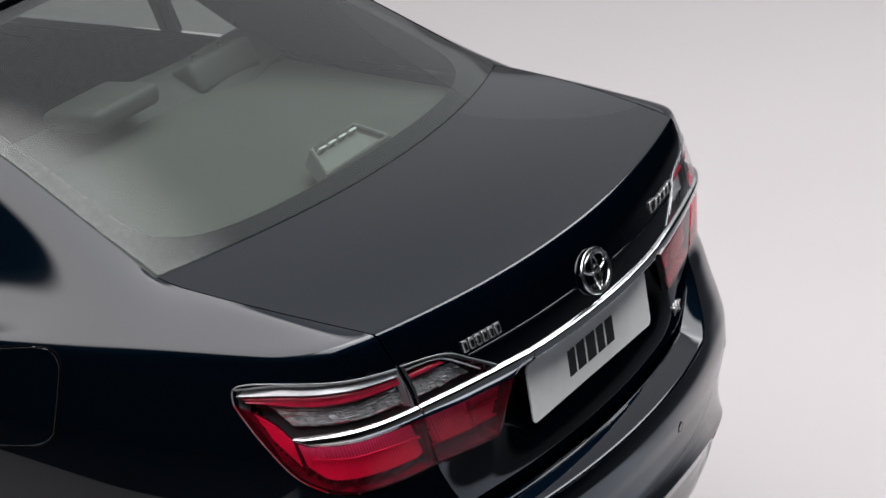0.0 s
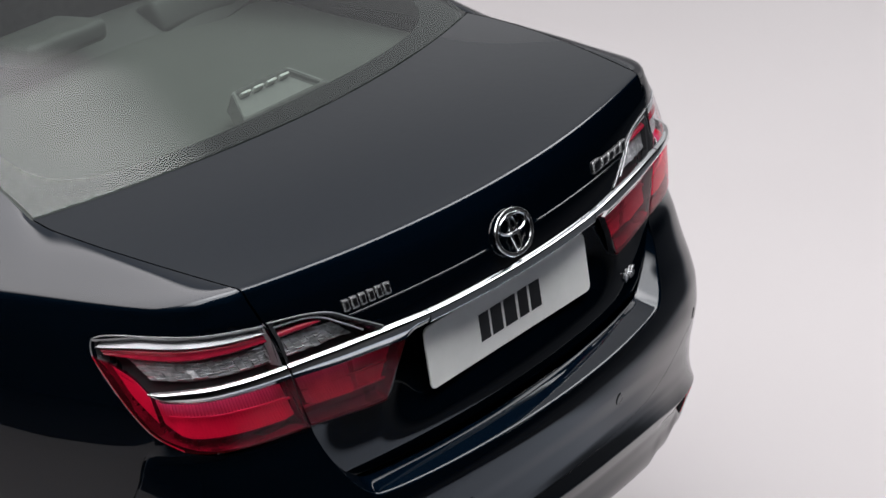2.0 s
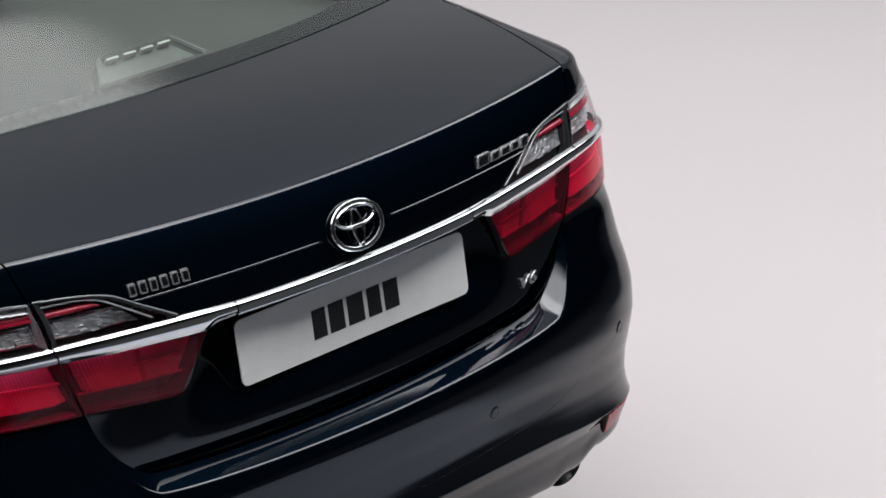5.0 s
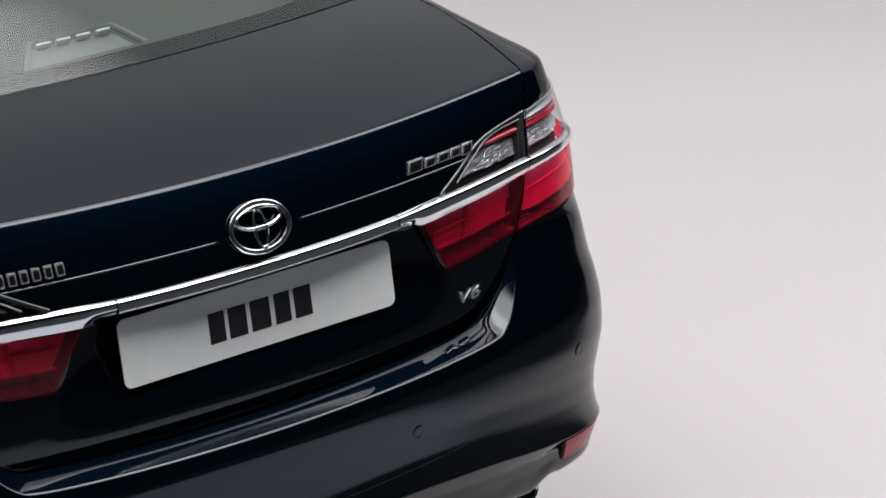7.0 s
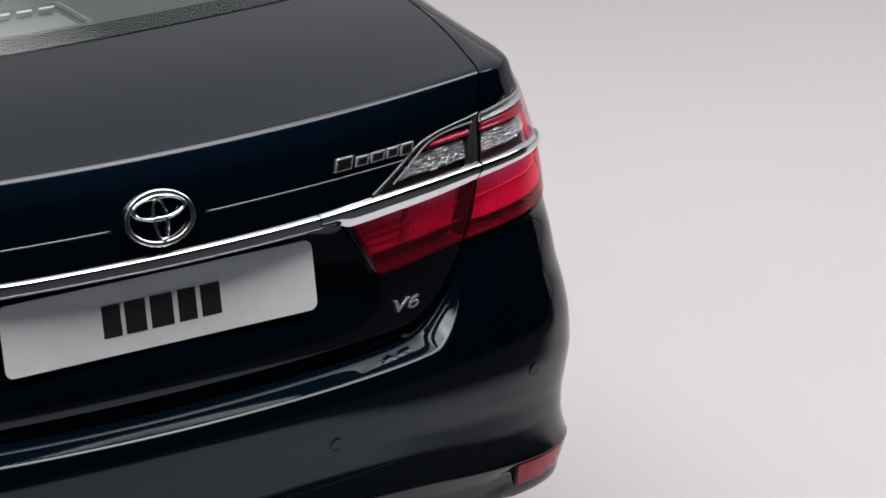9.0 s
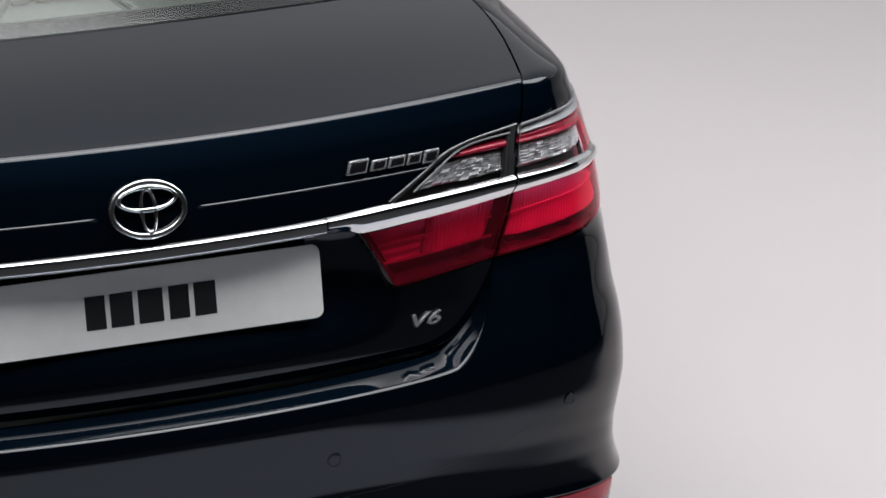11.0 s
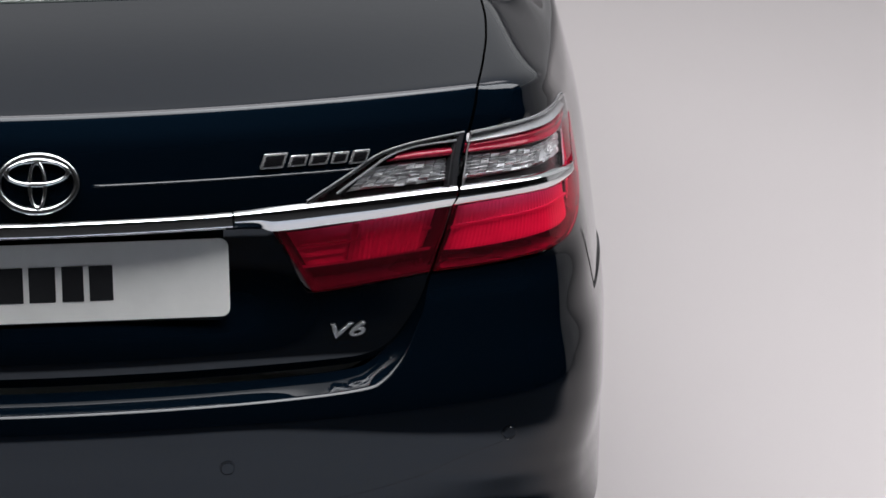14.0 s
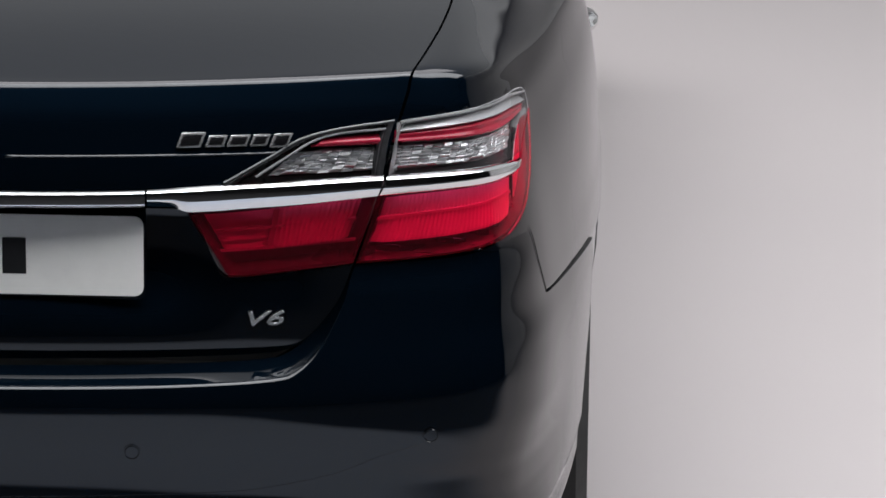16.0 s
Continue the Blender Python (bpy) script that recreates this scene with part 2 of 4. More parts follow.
def tube(bm, pts, rad, seg=10, closed=False, squash=1.0):
    """A round rod along points."""
    n = len(pts)
    pts = [Vector(p) for p in pts]
    rings = []
    for i, p in enumerate(pts):
        t = (pts[(i + 1) % n if closed else min(i + 1, n - 1)] - pts[(i - 1) % n if closed else max(i - 1, 0)]).normalized()
        u = t.cross(Vector((0, 1, 0)))
        u = u.normalized() if u.length > 1e-4 else t.cross(Vector((0, 0, 1))).normalized()
        w = t.cross(u).normalized()
        r = rad(i / max(n - 1, 1)) if callable(rad) else rad
        rings.append([bm.verts.new(p + u * (r * math.cos(2 * math.pi * k / seg)) + w * (r * squash * math.sin(2 * math.pi * k / seg))) for k in range(seg)])
    for i in range(n if closed else n - 1):
        a, b = rings[i], rings[(i + 1) % n]
        for k in range(seg):
            bm.faces.new((a[k], a[(k + 1) % seg], b[(k + 1) % seg], b[k]))
    if not closed:
        bm.faces.new(rings[0][::-1])
        bm.faces.new(rings[-1])
    bmesh.ops.recalc_face_normals(bm, faces=bm.faces)
    return bm


# ---- the setting ----
DRAPE = plain("black_studio_drape", (0.012, 0.012, 0.013), 0.95, relief=0.3)
DARKFLOOR = plain("dark_studio_floor", (0.02, 0.02, 0.021), 0.7, scale=8.0, relief=0.1)


WHITEWALL = plain("white_backdrop_paint", (0.80, 0.78, 0.78), 0.8, vary=0.03, scale=0.6)


def pale_floor(a, b):
    """The pale floor beside, before and behind the car."""
    return Vector((-5.15 + 19.65 * a, -2.6 + 20.6 * b, 0.0))


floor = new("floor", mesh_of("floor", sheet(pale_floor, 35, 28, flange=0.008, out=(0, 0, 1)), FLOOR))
tagged(floor, "pale grey studio floor, light falloff and a cool tone painted in", "floor", kind="structure")


def cyclorama(a, b):
    """The white wall that the floor curves up into."""
    l1, l2, l3, r = 14.0, 3.5 * math.pi / 2, 15.5, 3.5
    d = a * (l1 + l2 + l3)
    if d < l1:
        p, n = Vector((-3.0 + d, 18.0, 0)), Vector((0, 1, 0))
    elif d < l1 + l2:
        t = (d - l1) / r
        n = Vector((math.sin(t), math.cos(t), 0))
        p = Vector((11.0, 14.5, 0)) + n * r
    else:
        p, n = Vector((14.5, 14.5 - (d - l1 - l2), 0)), Vector((1, 0, 0))
    if b < 0.5:
        t = math.pi * b
        return p + n * (3.0 * math.sin(t)) + Vector((0, 0, 3.0 - 3.0 * math.cos(t)))
    return p + n * 3.0 + Vector((0, 0, 3.0 + 5.0 * (b - 0.5) * 2))


tagged(new("backdrop", mesh_of("backdrop", sheet(cyclorama, 90, 24, flange=0.05, out=(-1, -1, 0.5)), WHITEWALL)), "white curved studio backdrop wall", "backdrop", kind="structure")
bm = bmesh.new()
bmesh.ops.create_grid(bm, x_segments=8, y_segments=8, size=26.0, matrix=pose(0, 0, -0.02))
ground = tagged(new("ground", mesh_of("ground", bm, DARKFLOOR)), "dark matt studio ground round the pale floor", "ground", kind="structure")
for name, m, w in (("wall_south", pose(3, -14, 4, 90, 0, 0), 44), ("wall_west", pose(-14, 5, 4, 90, 0, 90), 42), ("wall_north", pose(3, 24, 4, 90, 0, 0), 44), ("wall_east", pose(21, 5, 4, 90, 0, 90), 42)):
    bm = box(bmesh.new(), m, w, 8.2, 0.1, 0.01)
    tagged(new(name, mesh_of(name, bm, DRAPE)), "black studio wall drape", "wall", kind="structure")
bm = box(bmesh.new(), pose(3, 5, 8.2), 44, 42, 0.1, 0.01)
tagged(new("ceiling", mesh_of("ceiling", bm, DRAPE)), "black studio ceiling above the soft boxes", "ceiling", kind="structure")

# ---- the car's outer shape ----
# Height, rearmost y at the middle, bow of the rear, x where the corner starts, half width behind the wheel, y where the side starts, full half width.
UPPER = curve_of([
    (0.6, 0.010, 0.2, 0.57, 0.846, 0.4, 0.889),
    (0.706, -0.002, 0.2, 0.58, 0.840, 0.387, 0.8885),
    (0.717, -0.0108, 0.2, 0.581, 0.839, 0.386, 0.888),
    (0.728, -0.0132, 0.2, 0.5815, 0.838, 0.385, 0.8875),
    (0.742, -0.0140, 0.2, 0.582, 0.8368, 0.384, 0.887),
    (0.773, -0.0132, 0.2, 0.585, 0.8325, 0.38, 0.8838),
    (0.84, -0.0105, 0.2, 0.59, 0.8225, 0.375, 0.879),
    (0.92, -0.0095, 0.2, 0.595, 0.808, 0.37, 0.869),
    (0.955, -0.008, 0.2, 0.595, 0.8, 0.37, 0.862),
    (0.985, -0.002, 0.2, 0.59, 0.792, 0.37, 0.854),
    (1.02, 0.009, 0.2, 0.585, 0.783, 0.37, 0.845),
    (1.06, 0.024, 0.19, 0.588, 0.771, 0.385, 0.834),
    (1.085, 0.039, 0.18, 0.594, 0.762, 0.395, 0.822),
])
LOWER = curve_of([
    (0.2, -0.005, 0.2, 0.52, 0.79, 0.36, 0.842),
    (0.3, -0.04, 0.2, 0.54, 0.815, 0.34, 0.867),
    (0.385, -0.062, 0.2, 0.555, 0.832, 0.32, 0.877),
    (0.45, -0.076, 0.205, 0.565, 0.835, 0.32, 0.882),
    (0.52, -0.083, 0.21, 0.575, 0.838, 0.325, 0.887),
    (0.604, -0.084, 0.21, 0.58, 0.843, 0.34, 0.89),
    (0.66, -0.081, 0.21, 0.585, 0.845, 0.355, 0.89),
    (0.7, -0.07, 0.21, 0.585, 0.843, 0.365, 0.889),
    (0.75, -0.049, 0.205, 0.585, 0.8368, 0.383, 0.887),
    (0.8, -0.028, 0.2, 0.59, 0.8300, 0.378, 0.882),
    (0.85, -0.0105, 0.2, 0.59, 0.8206, 0.3745, 0.8785),
    (0.92, -0.0095, 0.2, 0.595, 0.8, 0.37, 0.867),
])


ROW_CACHE = {}


def row_at(rows, z):
    key = (id(rows), round(z, 5))
    if key not in ROW_CACHE:
        ROW_CACHE[key] = tuple(float(v) for v in rows(z))
    return ROW_CACHE[key]


def taper(y):
    """How far the side draws in ahead of the rear wheel."""
    d = max(0.0, min(y, 2.4) - 0.98)
    return 0.085 * d * smooth(0.0, 0.35, d)


def shell(rows, u, z, off=0.0):
    """A point on the body: u 0 to 1 along the rear, 1 to 2 round the corner, 2 to 3 along the side, then straight on."""
    y0, k, xr, w, ys, full = row_at(rows, z)
    A, tA = Vector((xr, y0 + k * xr * xr)), Vector((1, 2 * k * xr)).normalized()
    B, tB = Vector((w, ys)), Vector((0.16, 1)).normalized()
    if u <= 1:
        p, t = Vector((u * xr, y0 + k * (u * xr) ** 2)), Vector((1, 2 * k * u * xr)).normalized()
    elif u <= 2:
        s, ha, hb = u - 1, 0.86 * (w - xr), 0.68 * (ys - A.y)
        c = (A, A + tA * ha, B - tB * hb, B)
        p = bez(*c, s)
        t = (bez(*c, min(s + 0.01, 1)) - bez(*c, max(s - 0.01, 0))).normalized()
    elif u <= 3:
        D = Vector((full, 1.15))
        c = (B, B + tB * 0.25, D - Vector((0, 0.3)), D)
        p = bez(*c, u - 2)
        t = (bez(*c, min(u - 1.99, 1)) - bez(*c, max(u - 2.01, 0))).normalized()
    else:
        p, t = Vector((full, 1.15 + (u - 3) * 2.0)), Vector((0, 1))
    p = p + Vector((t.y, -t.x)) * off - Vector((taper(p.y), 0))
    return Vector((p.x, p.y, z))


def u_at(rows, z, x=None, y=None):
    """The u at which the body has that x (rear and corner) or that y (side)."""
    if x is not None and x <= row_at(rows, z)[2]:
        return x / row_at(rows, z)[2]
    lo, hi = 0.0, 3.6
    for _ in range(26):
        mid = (lo + hi) / 2
        p = shell(rows, mid, z)
        if (p.x < x) if x is not None else (p.y < y):
            lo = mid
        else:
            hi = mid
    return lo


def line_of(rows, pts):
    """A line on the body through points (x, z), or (None, y, z) on the side, as u and z by its length 0 to 1."""
    uz = []
    for p in pts:
        uz.append((u_at(rows, p[-1], x=p[0]) if len(p) == 2 else u_at(rows, p[-1], y=p[1]), p[-1]))
    d, acc = [0.0], 0.0
    q = [shell(rows, *v) for v in uz]
    for a, b in zip(q, q[1:]):
        acc += (b - a).length
        d.append(acc)
    return curve_of([(s / acc, *v) for s, v in zip(d, uz)])


def flat(u):
    """Length along the body's plan, roughly, for a place u."""
    return 0.59 * u if u <= 1 else 0.59 + 0.36 * (u - 1)


def polygon(pts):
    """An outline on the body, from points (x, z) or (None, y, z), laid flat."""
    return [(flat(u_at(UPPER, q[-1], x=q[0]) if len(q) == 2 else u_at(UPPER, q[-1], y=q[1])), q[-1]) for q in pts]


def depth_in(poly, x, z):
    """How far (x, z) lies inside the outline; negative outside."""
    best, inside, n = 9.0, False, len(poly)
    for i in range(n):
        (x0, z0), (x1, z1) = poly[i], poly[(i + 1) % n]
        if (z0 > z) != (z1 > z) and x < (x1 - x0) * (z - z0) / (z1 - z0) + x0:
            inside = not inside
        d = ((x1 - x0) ** 2 + (z1 - z0) ** 2) or 1e-9
        k = min(max(((x - x0) * (x1 - x0) + (z - z0) * (z1 - z0)) / d, 0), 1)
        best = min(best, math.hypot(x - x0 - k * (x1 - x0), z - z0 - k * (z1 - z0)))
    return best if inside else -best


# outlines of the tail lamps
LAMP_IN = polygon([(0.367, 0.963), (0.435, 1.002), (0.480, 1.025), (0.526, 1.035), (0.600, 1.043), (0.549, 0.848), (0.377, 0.834), (0.319, 0.925)])
LAMP_OUT = polygon([(0.608, 1.042), (0.678, 1.047), (0.715, 1.048), (None, 0.24, 1.044), (None, 0.315, 1.030), (None, 0.305, 1.000), (None, 0.237, 0.933), (None, 0.180, 0.884), (0.745, 0.861), (0.69, 0.853), (0.60, 0.849), (0.551, 0.848)])


def pocket(u, z):
    """How deep the body is sunk behind the lamp lenses."""
    if z < 0.83 or z > 1.05:
        return 0.0
    d = max(depth_in(LAMP_IN, flat(u), z), depth_in(LAMP_OUT, flat(u), z))
    return 0.022 * smooth(0.003, 0.014, d)


car = new("car")
tagged(car, "dark blue-black four-door saloon with chrome tail trim", "car")

# the plate well in the lid: a shallow dish round the plate
def well(x, z):
    x = abs(x)
    lean = 0.008 * smooth(0.545, 0.46, x) * smooth(0.755, 0.87, z) * smooth(0.950, 0.925, z)
    return max(lean, 0.042 * smooth(0.43, 0.26, x) * smooth(0.742, 0.87, z) * smooth(0.950, 0.918, z))


LIP_Y = lambda x: 0.049 + 0.18 * x * x
LIP_Z = lambda x: 1.096 + 0.006 * (x / 0.62) ** 2


def lid_side(y):
    """x of the lid's side seam."""
    return float(LID_SEAM(y)[0])


LID_SEAM = curve_of([(0.10, 0.617), (0.14, 0.626), (0.22, 0.641), (0.30, 0.653), (0.40, 0.661), (0.47, 0.662), (0.53, 0.652)])
GLASS_Y = lambda x: 0.424 + 0.25 * x * x
GLASS_Z = lambda x: 1.165 - 0.030 * x * x


def deck(a, s):
    """The lid's top: a across (0 middle, 1 seam), s from the rear lip to the glass."""
    y = 0.5 * a
    for _ in range(6):
        x = a * lid_side(y)
        y = LIP_Y(x) + 0.017 + s * (GLASS_Y(x) - LIP_Y(x) - 0.017)
    z0, z1 = LIP_Z(x) + 0.0036, GLASS_Z(x)
    z = z0 + (z1 - z0) * (0.86 * s + 0.14 * s * s) + 0.010 * math.sin(math.pi * s) * (1 - 0.5 * a * a)
    return Vector((x, y, z))


LID_LOW = line_of(UPPER, [(0.0, 0.717), (0.25, 0.718), (0.374, 0.7195), (0.431, 0.7215), (0.458, 0.7265), (0.478, 0.738), (0.503, 0.764), (0.528, 0.800), (0.547, 0.85)])
GAP = 0.0035


def lid(a, b):
    """The boot lid: glass edge to lip, round the lip, down the rear face."""
    nd, nl = 0.42, 0.50
    if b <= nd:
        return deck(a, 1 - b / nd)
    x_lip = a * 0.617
    top_z = 1.0815
    u0 = u_at(UPPER, top_z, x=x_lip)
    if b <= nl:
        s = (b - nd) / (nl - nd)
        p0, p1 = deck(a, 0), shell(UPPER, u0, top_z)
        t0 = (deck(a, 0) - deck(a, 0.03)).normalized()
        t1 = (shell(UPPER, u0, top_z) - shell(UPPER, u0, top_z - 0.01)).normalized()
        h = (p1 - p0).length
        return bez(p0, p0 + t0 * h * 0.60, p1 + t1 * h * 0.62, p1, s)
    s = (b - nl) / (1 - nl)
    u1, z1 = LID_LOW(a)
    if a >= 1:
        u1 = u_at(UPPER, z1, x=0.547)
    z = top_z + (z1 - top_z) * s
    # the column runs from its place on the lip to its place on the lower edge
    x_low = shell(UPPER, u1, z1).x
    x = x_lip + (x_low - x_lip) * s
    u = u_at(UPPER, z, x=x)
    p = shell(UPPER, u, z, -pocket(u, z))
    return Vector((p.x, p.y + well(p.x, z), z))


def both(fn, na, nb, **kw):
    bm = sheet(fn, na, nb, **kw)
    return sheet(fn, na, nb, mirror=True, bm=bm, **kw)


def full_lid(a, b):
    p = lid(abs(2 * a - 1), b)
    return Vector((p.x if a >= 0.5 else -p.x, p.y, p.z))


boot_lid = part("boot_lid", sheet(full_lid, 160, 100, flange=0.02, out=(0, -1, 1)), PAINT, car)

# ---- bumper ----
BUMP_TOP = line_of(LOWER, [(0.0, 0.694), (0.25, 0.6945), (0.38, 0.6960), (0.459, 0.7005), (0.477, 0.709), (0.496, 0.726), (0.515, 0.755), (0.535, 0.797), (0.553, 0.846), (0.62, 0.8455), (0.69, 0.846), (0.735, 0.853), (0.758, 0.868), (0.770, 0.874), (None, 0.195, 0.862), (None, 0.212, 0.80), (None, 0.232, 0.748), (None, 0.28, 0.742), (None, 0.45, 0.725), (None, 0.64, 0.702)])


SKIRT_TOP = curve_of([(0.0, 0.508), (0.35, 0.502), (0.7, 0.485), (0.95, 0.463), (1.1, 0.4515), (1.25, 0.4445), (1.4, 0.4395), (2.0, 0.43), (2.6, 0.43)])


FLARE = curve_of([(0.0, 0.0), (0.006, -0.0024), (0.018, -0.0064), (0.034, -0.0100), (0.056, -0.0124), (0.085, -0.0118), (0.12, -0.0070), (0.18, 0.0), (0.6, 0.0)])
SKIRT_SECTION = curve_of([(0.0, 0.0, 0.0), (0.06, 0.0015, 0.0002), (0.14, 0.005, -0.0010), (0.28, 0.017, -0.0058), (0.45, 0.036, -0.0118), (0.62, 0.058, -0.0125), (0.82, 0.092, -0.0085), (0.91, 0.107, -0.0100), (0.96, 0.113, -0.0160), (1.0, 0.118, -0.030)])


def face_off(u, z):
    """How far the bumper's face stands out of the plain body shape."""
    return (0.75 + 0.35 * smooth(0.6, 1.3, u)) * (1 - smooth(1.6, 2.1, u)) * float(FLARE(max(0.0, z - float(SKIRT_TOP(u)[0])))[0])


def bumper_skin(a, b):
    """Down the bumper's face to its flared ledge, over it and down the skirt."""
    u0, z0 = BUMP_TOP(a)
    u1 = 2.0 * a * 1.16
    z1 = float(SKIRT_TOP(u1)[0])
    amount = (0.75 + 0.35 * smooth(0.6, 1.3, u1)) * (1 - 0.7 * smooth(1.6, 2.1, u1))
    if b <= 0.68:
        s = 1 - (1 - b / 0.68) ** 1.35
        z = z0 + (z1 - z0) * s
        return shell(LOWER, u0 + (u1 - u0) * s, z, face_off(u0 + (u1 - u0) * s, z))
    dz, off = SKIRT_SECTION((b - 0.68) / 0.32)
    drop = 1.0 - 0.33 * smooth(0.98, 1.10, u1) - 0.16 * smooth(0.80, 0.90, u1) * smooth(1.12, 1.02, u1)
    return shell(LOWER, u1, z1 - dz * drop, amount * off)


def full_bumper(a, b):
    p = bumper_skin(abs(2 * a - 1), b)
    return Vector((p.x if a >= 0.5 else -p.x, p.y, p.z))


bumper = part("rear_bumper", sheet(full_bumper, 240, 96, flange=0.015, out=(0, -1, 0)), PAINT, car)


SHELF_EDGE = line_of(LOWER, [(0.0, 0.694), (0.25, 0.6945), (0.38, 0.6960), (0.459, 0.7005), (0.477, 0.709), (0.496, 0.726), (0.515, 0.755), (0.535, 0.797), (0.553, 0.846)])


LEDGE_RISE = curve_of([(0.0, 0.0), (0.015, 0.0016), (0.035, 0.0026), (0.06, 0.0034), (0.5, 0.0158), (0.54, 0.0166), (0.57, 0.0150), (0.62, 0.0080), (0.7, 0.0030), (1.0, 0.0)])


def ledge(a, b):
    """The shelf from the bumper's edge up to a lip, and a channel in under the lid's lower edge; beside the lid it turns up into a wall."""
    u0, z0 = SHELF_EDGE(a)
    p0 = shell(LOWER, u0, z0, -0.0015)
    u1, z1 = LID_LOW(a)
    up = smooth(0.7185, 0.79, z1)
    p1 = shell(UPPER, u1, z1 + 0.006 * up, -0.034 + 0.020 * up)
    p = p0.lerp(p1, b)
    p.z = p0.z + (p1.z - p0.z) * up * b + float(LEDGE_RISE(b)[0]) * (1 - up)
    return p


def full_ledge(a, b):
    p = ledge(abs(2 * a - 1), b)
    return Vector((p.x if a >= 0.5 else -p.x, p.y, p.z))


part("bumper_shelf", sheet(full_ledge, 160, 50, flange=0.0, out=(0, -0.2, 1)), PAINT, bumper)

# ---- quarter panels ----
GLASS_EDGE = curve_of([(0.53, 0.652, 1.150), (0.70, 0.628, 1.230), (0.90, 0.598, 1.318), (1.15, 0.565, 1.405), (1.35, 0.552, 1.425), (1.7, 0.55, 1.435)])


def inner_edge(a):
    """The panel's inner edge: the lid seam, then the glass edge."""
    if a <= 0.45:
        y = 0.115 + (0.53 - 0.115) * a / 0.45
        x = lid_side(y) + GAP
        s = min(max((y - LIP_Y(x)) / (GLASS_Y(x) - LIP_Y(x)), 0), 1)
        p = deck(1.0, s)
        return Vector((p.x + GAP, p.y, p.z))
    k = (a - 0.45) / 0.55
    y = 0.53 + 0.82 * k + 0.27 * k**5
    x, z = GLASS_EDGE(y)
    return Vector((x + GAP, y, z))


SHOULDER = curve_of([(0.08, 1.079), (0.105, 1.078), (0.13, 1.070), (0.18, 1.061), (0.30, 1.057), (0.50, 1.052), (0.75, 1.042), (1.2, 1.035), (1.6, 1.035)])


CREST = curve_of([(0.08, 1.106), (0.146, 1.103), (0.235, 1.097), (0.33, 1.093), (0.43, 1.0905), (0.535, 1.087), (0.645, 1.082), (0.763, 1.074), (1.0, 1.066), (1.6, 1.060)])
LIP_WAY = (deck(1.0, 0) - deck(1.0, 0.03)).normalized()


SEAM_Y = curve_of([(0.60, 0.240), (0.748, 0.232), (0.80, 0.212), (0.862, 0.195), (0.90, 0.18)])
SEAM_Z = curve_of([(0.0, 0.745), (0.232, 0.745), (0.28, 0.742), (0.45, 0.725), (0.64, 0.702), (1.2, 0.64)])


def quarter(a, b):
    """The rear wing: a gently sloping shoulder, a tight roll and the side."""
    u0 = u_at(UPPER, 1.078, x=0.6205)
    u = u0 + (3.15 - u0) * (a ** 0.85) - 0.17 * smooth(0.6, 1.0, a)
    z0 = float(SHOULDER(shell(UPPER, u, 1.05).y)[0])
    nb = 0.42
    if b <= nb:
        s = b / nb
        p0, p1 = inner_edge(a), shell(UPPER, u, z0)
        down = (shell(UPPER, u, z0 - 0.01) - shell(UPPER, u, z0 + 0.01)).normalized()
        w = smooth(0.47, 0.64, a)
        # the top runs from the seam to a crest, which rolls over into the side
        crest = shell(UPPER, u, 1.06, -0.022 - 0.012 * smooth(0.5, 0.9, a))
        crest.z = float(CREST(crest.y)[0])
        crest = p0.lerp(crest, smooth(0.0, 0.05, a))
        run = Vector((crest.x - p0.x, crest.y - p0.y))
        fall = (crest.z - p0.z) / max(run.length, 0.01)
        out = shell(UPPER, u, z0, 0.01) - p1
        side = Vector((out.x, out.y)).normalized()
        run = run.normalized() if run.length > 0.003 else side
        over = Vector((side.x, side.y, min(-0.14, (1 - w) * 1.5 * fall - 0.5 * w)))
        over = LIP_WAY.lerp(over.normalized(), smooth(0.0, 0.05, a)).normalized()
        cut = 0.6
        if s <= cut:
            h = (crest - p0).length
            start = Vector((run.x, run.y, (1 - w) * 0.55 * fall - 0.42 * w)).normalized()
            return bez(p0, p0 + start * h * (0.34 - 0.06 * w), crest - over * h * 0.34, crest, s / cut)
        h = (p1 - crest).length
        return bez(crest, crest + over * h * 0.48, p1 - down * h * 0.52, p1, (s - cut) / (1 - cut))
    s = (b - nb) / (1 - nb)
    yw = shell(UPPER, u, 0.9).y - 1.03
    zb = max(0.62, 0.325 + math.sqrt(max(0.375**2 - yw * yw, 0.0)))
    z = z0 + (zb - z0) * s
    # the rear end of the side follows the lid's division line, hidden behind the lamp and bumper
    ua = u_at(UPPER, z, x=0.6205 - 0.0695 * min(1, max(0, (1.078 - z) / 0.228))) if a < 0.999 else u
    u2 = ua + (3.15 - ua) * (a ** 0.85) - 0.17 * smooth(0.6, 1.0, a) * smooth(0.3, 0.0, s)
    if z > 0.85:
        return shell(UPPER, u2, z, -pocket(u2, z))
    # tucked in behind the bumper's skin, flush outside its edge
    p = shell(UPPER, u2, z)
    clear_of = min(p.y - float(SEAM_Y(z)[0]), z - float(SEAM_Z(p.y)[0]))
    return shell(LOWER, u2, z, -0.007).lerp(p, smooth(-0.012, -0.003, clear_of))


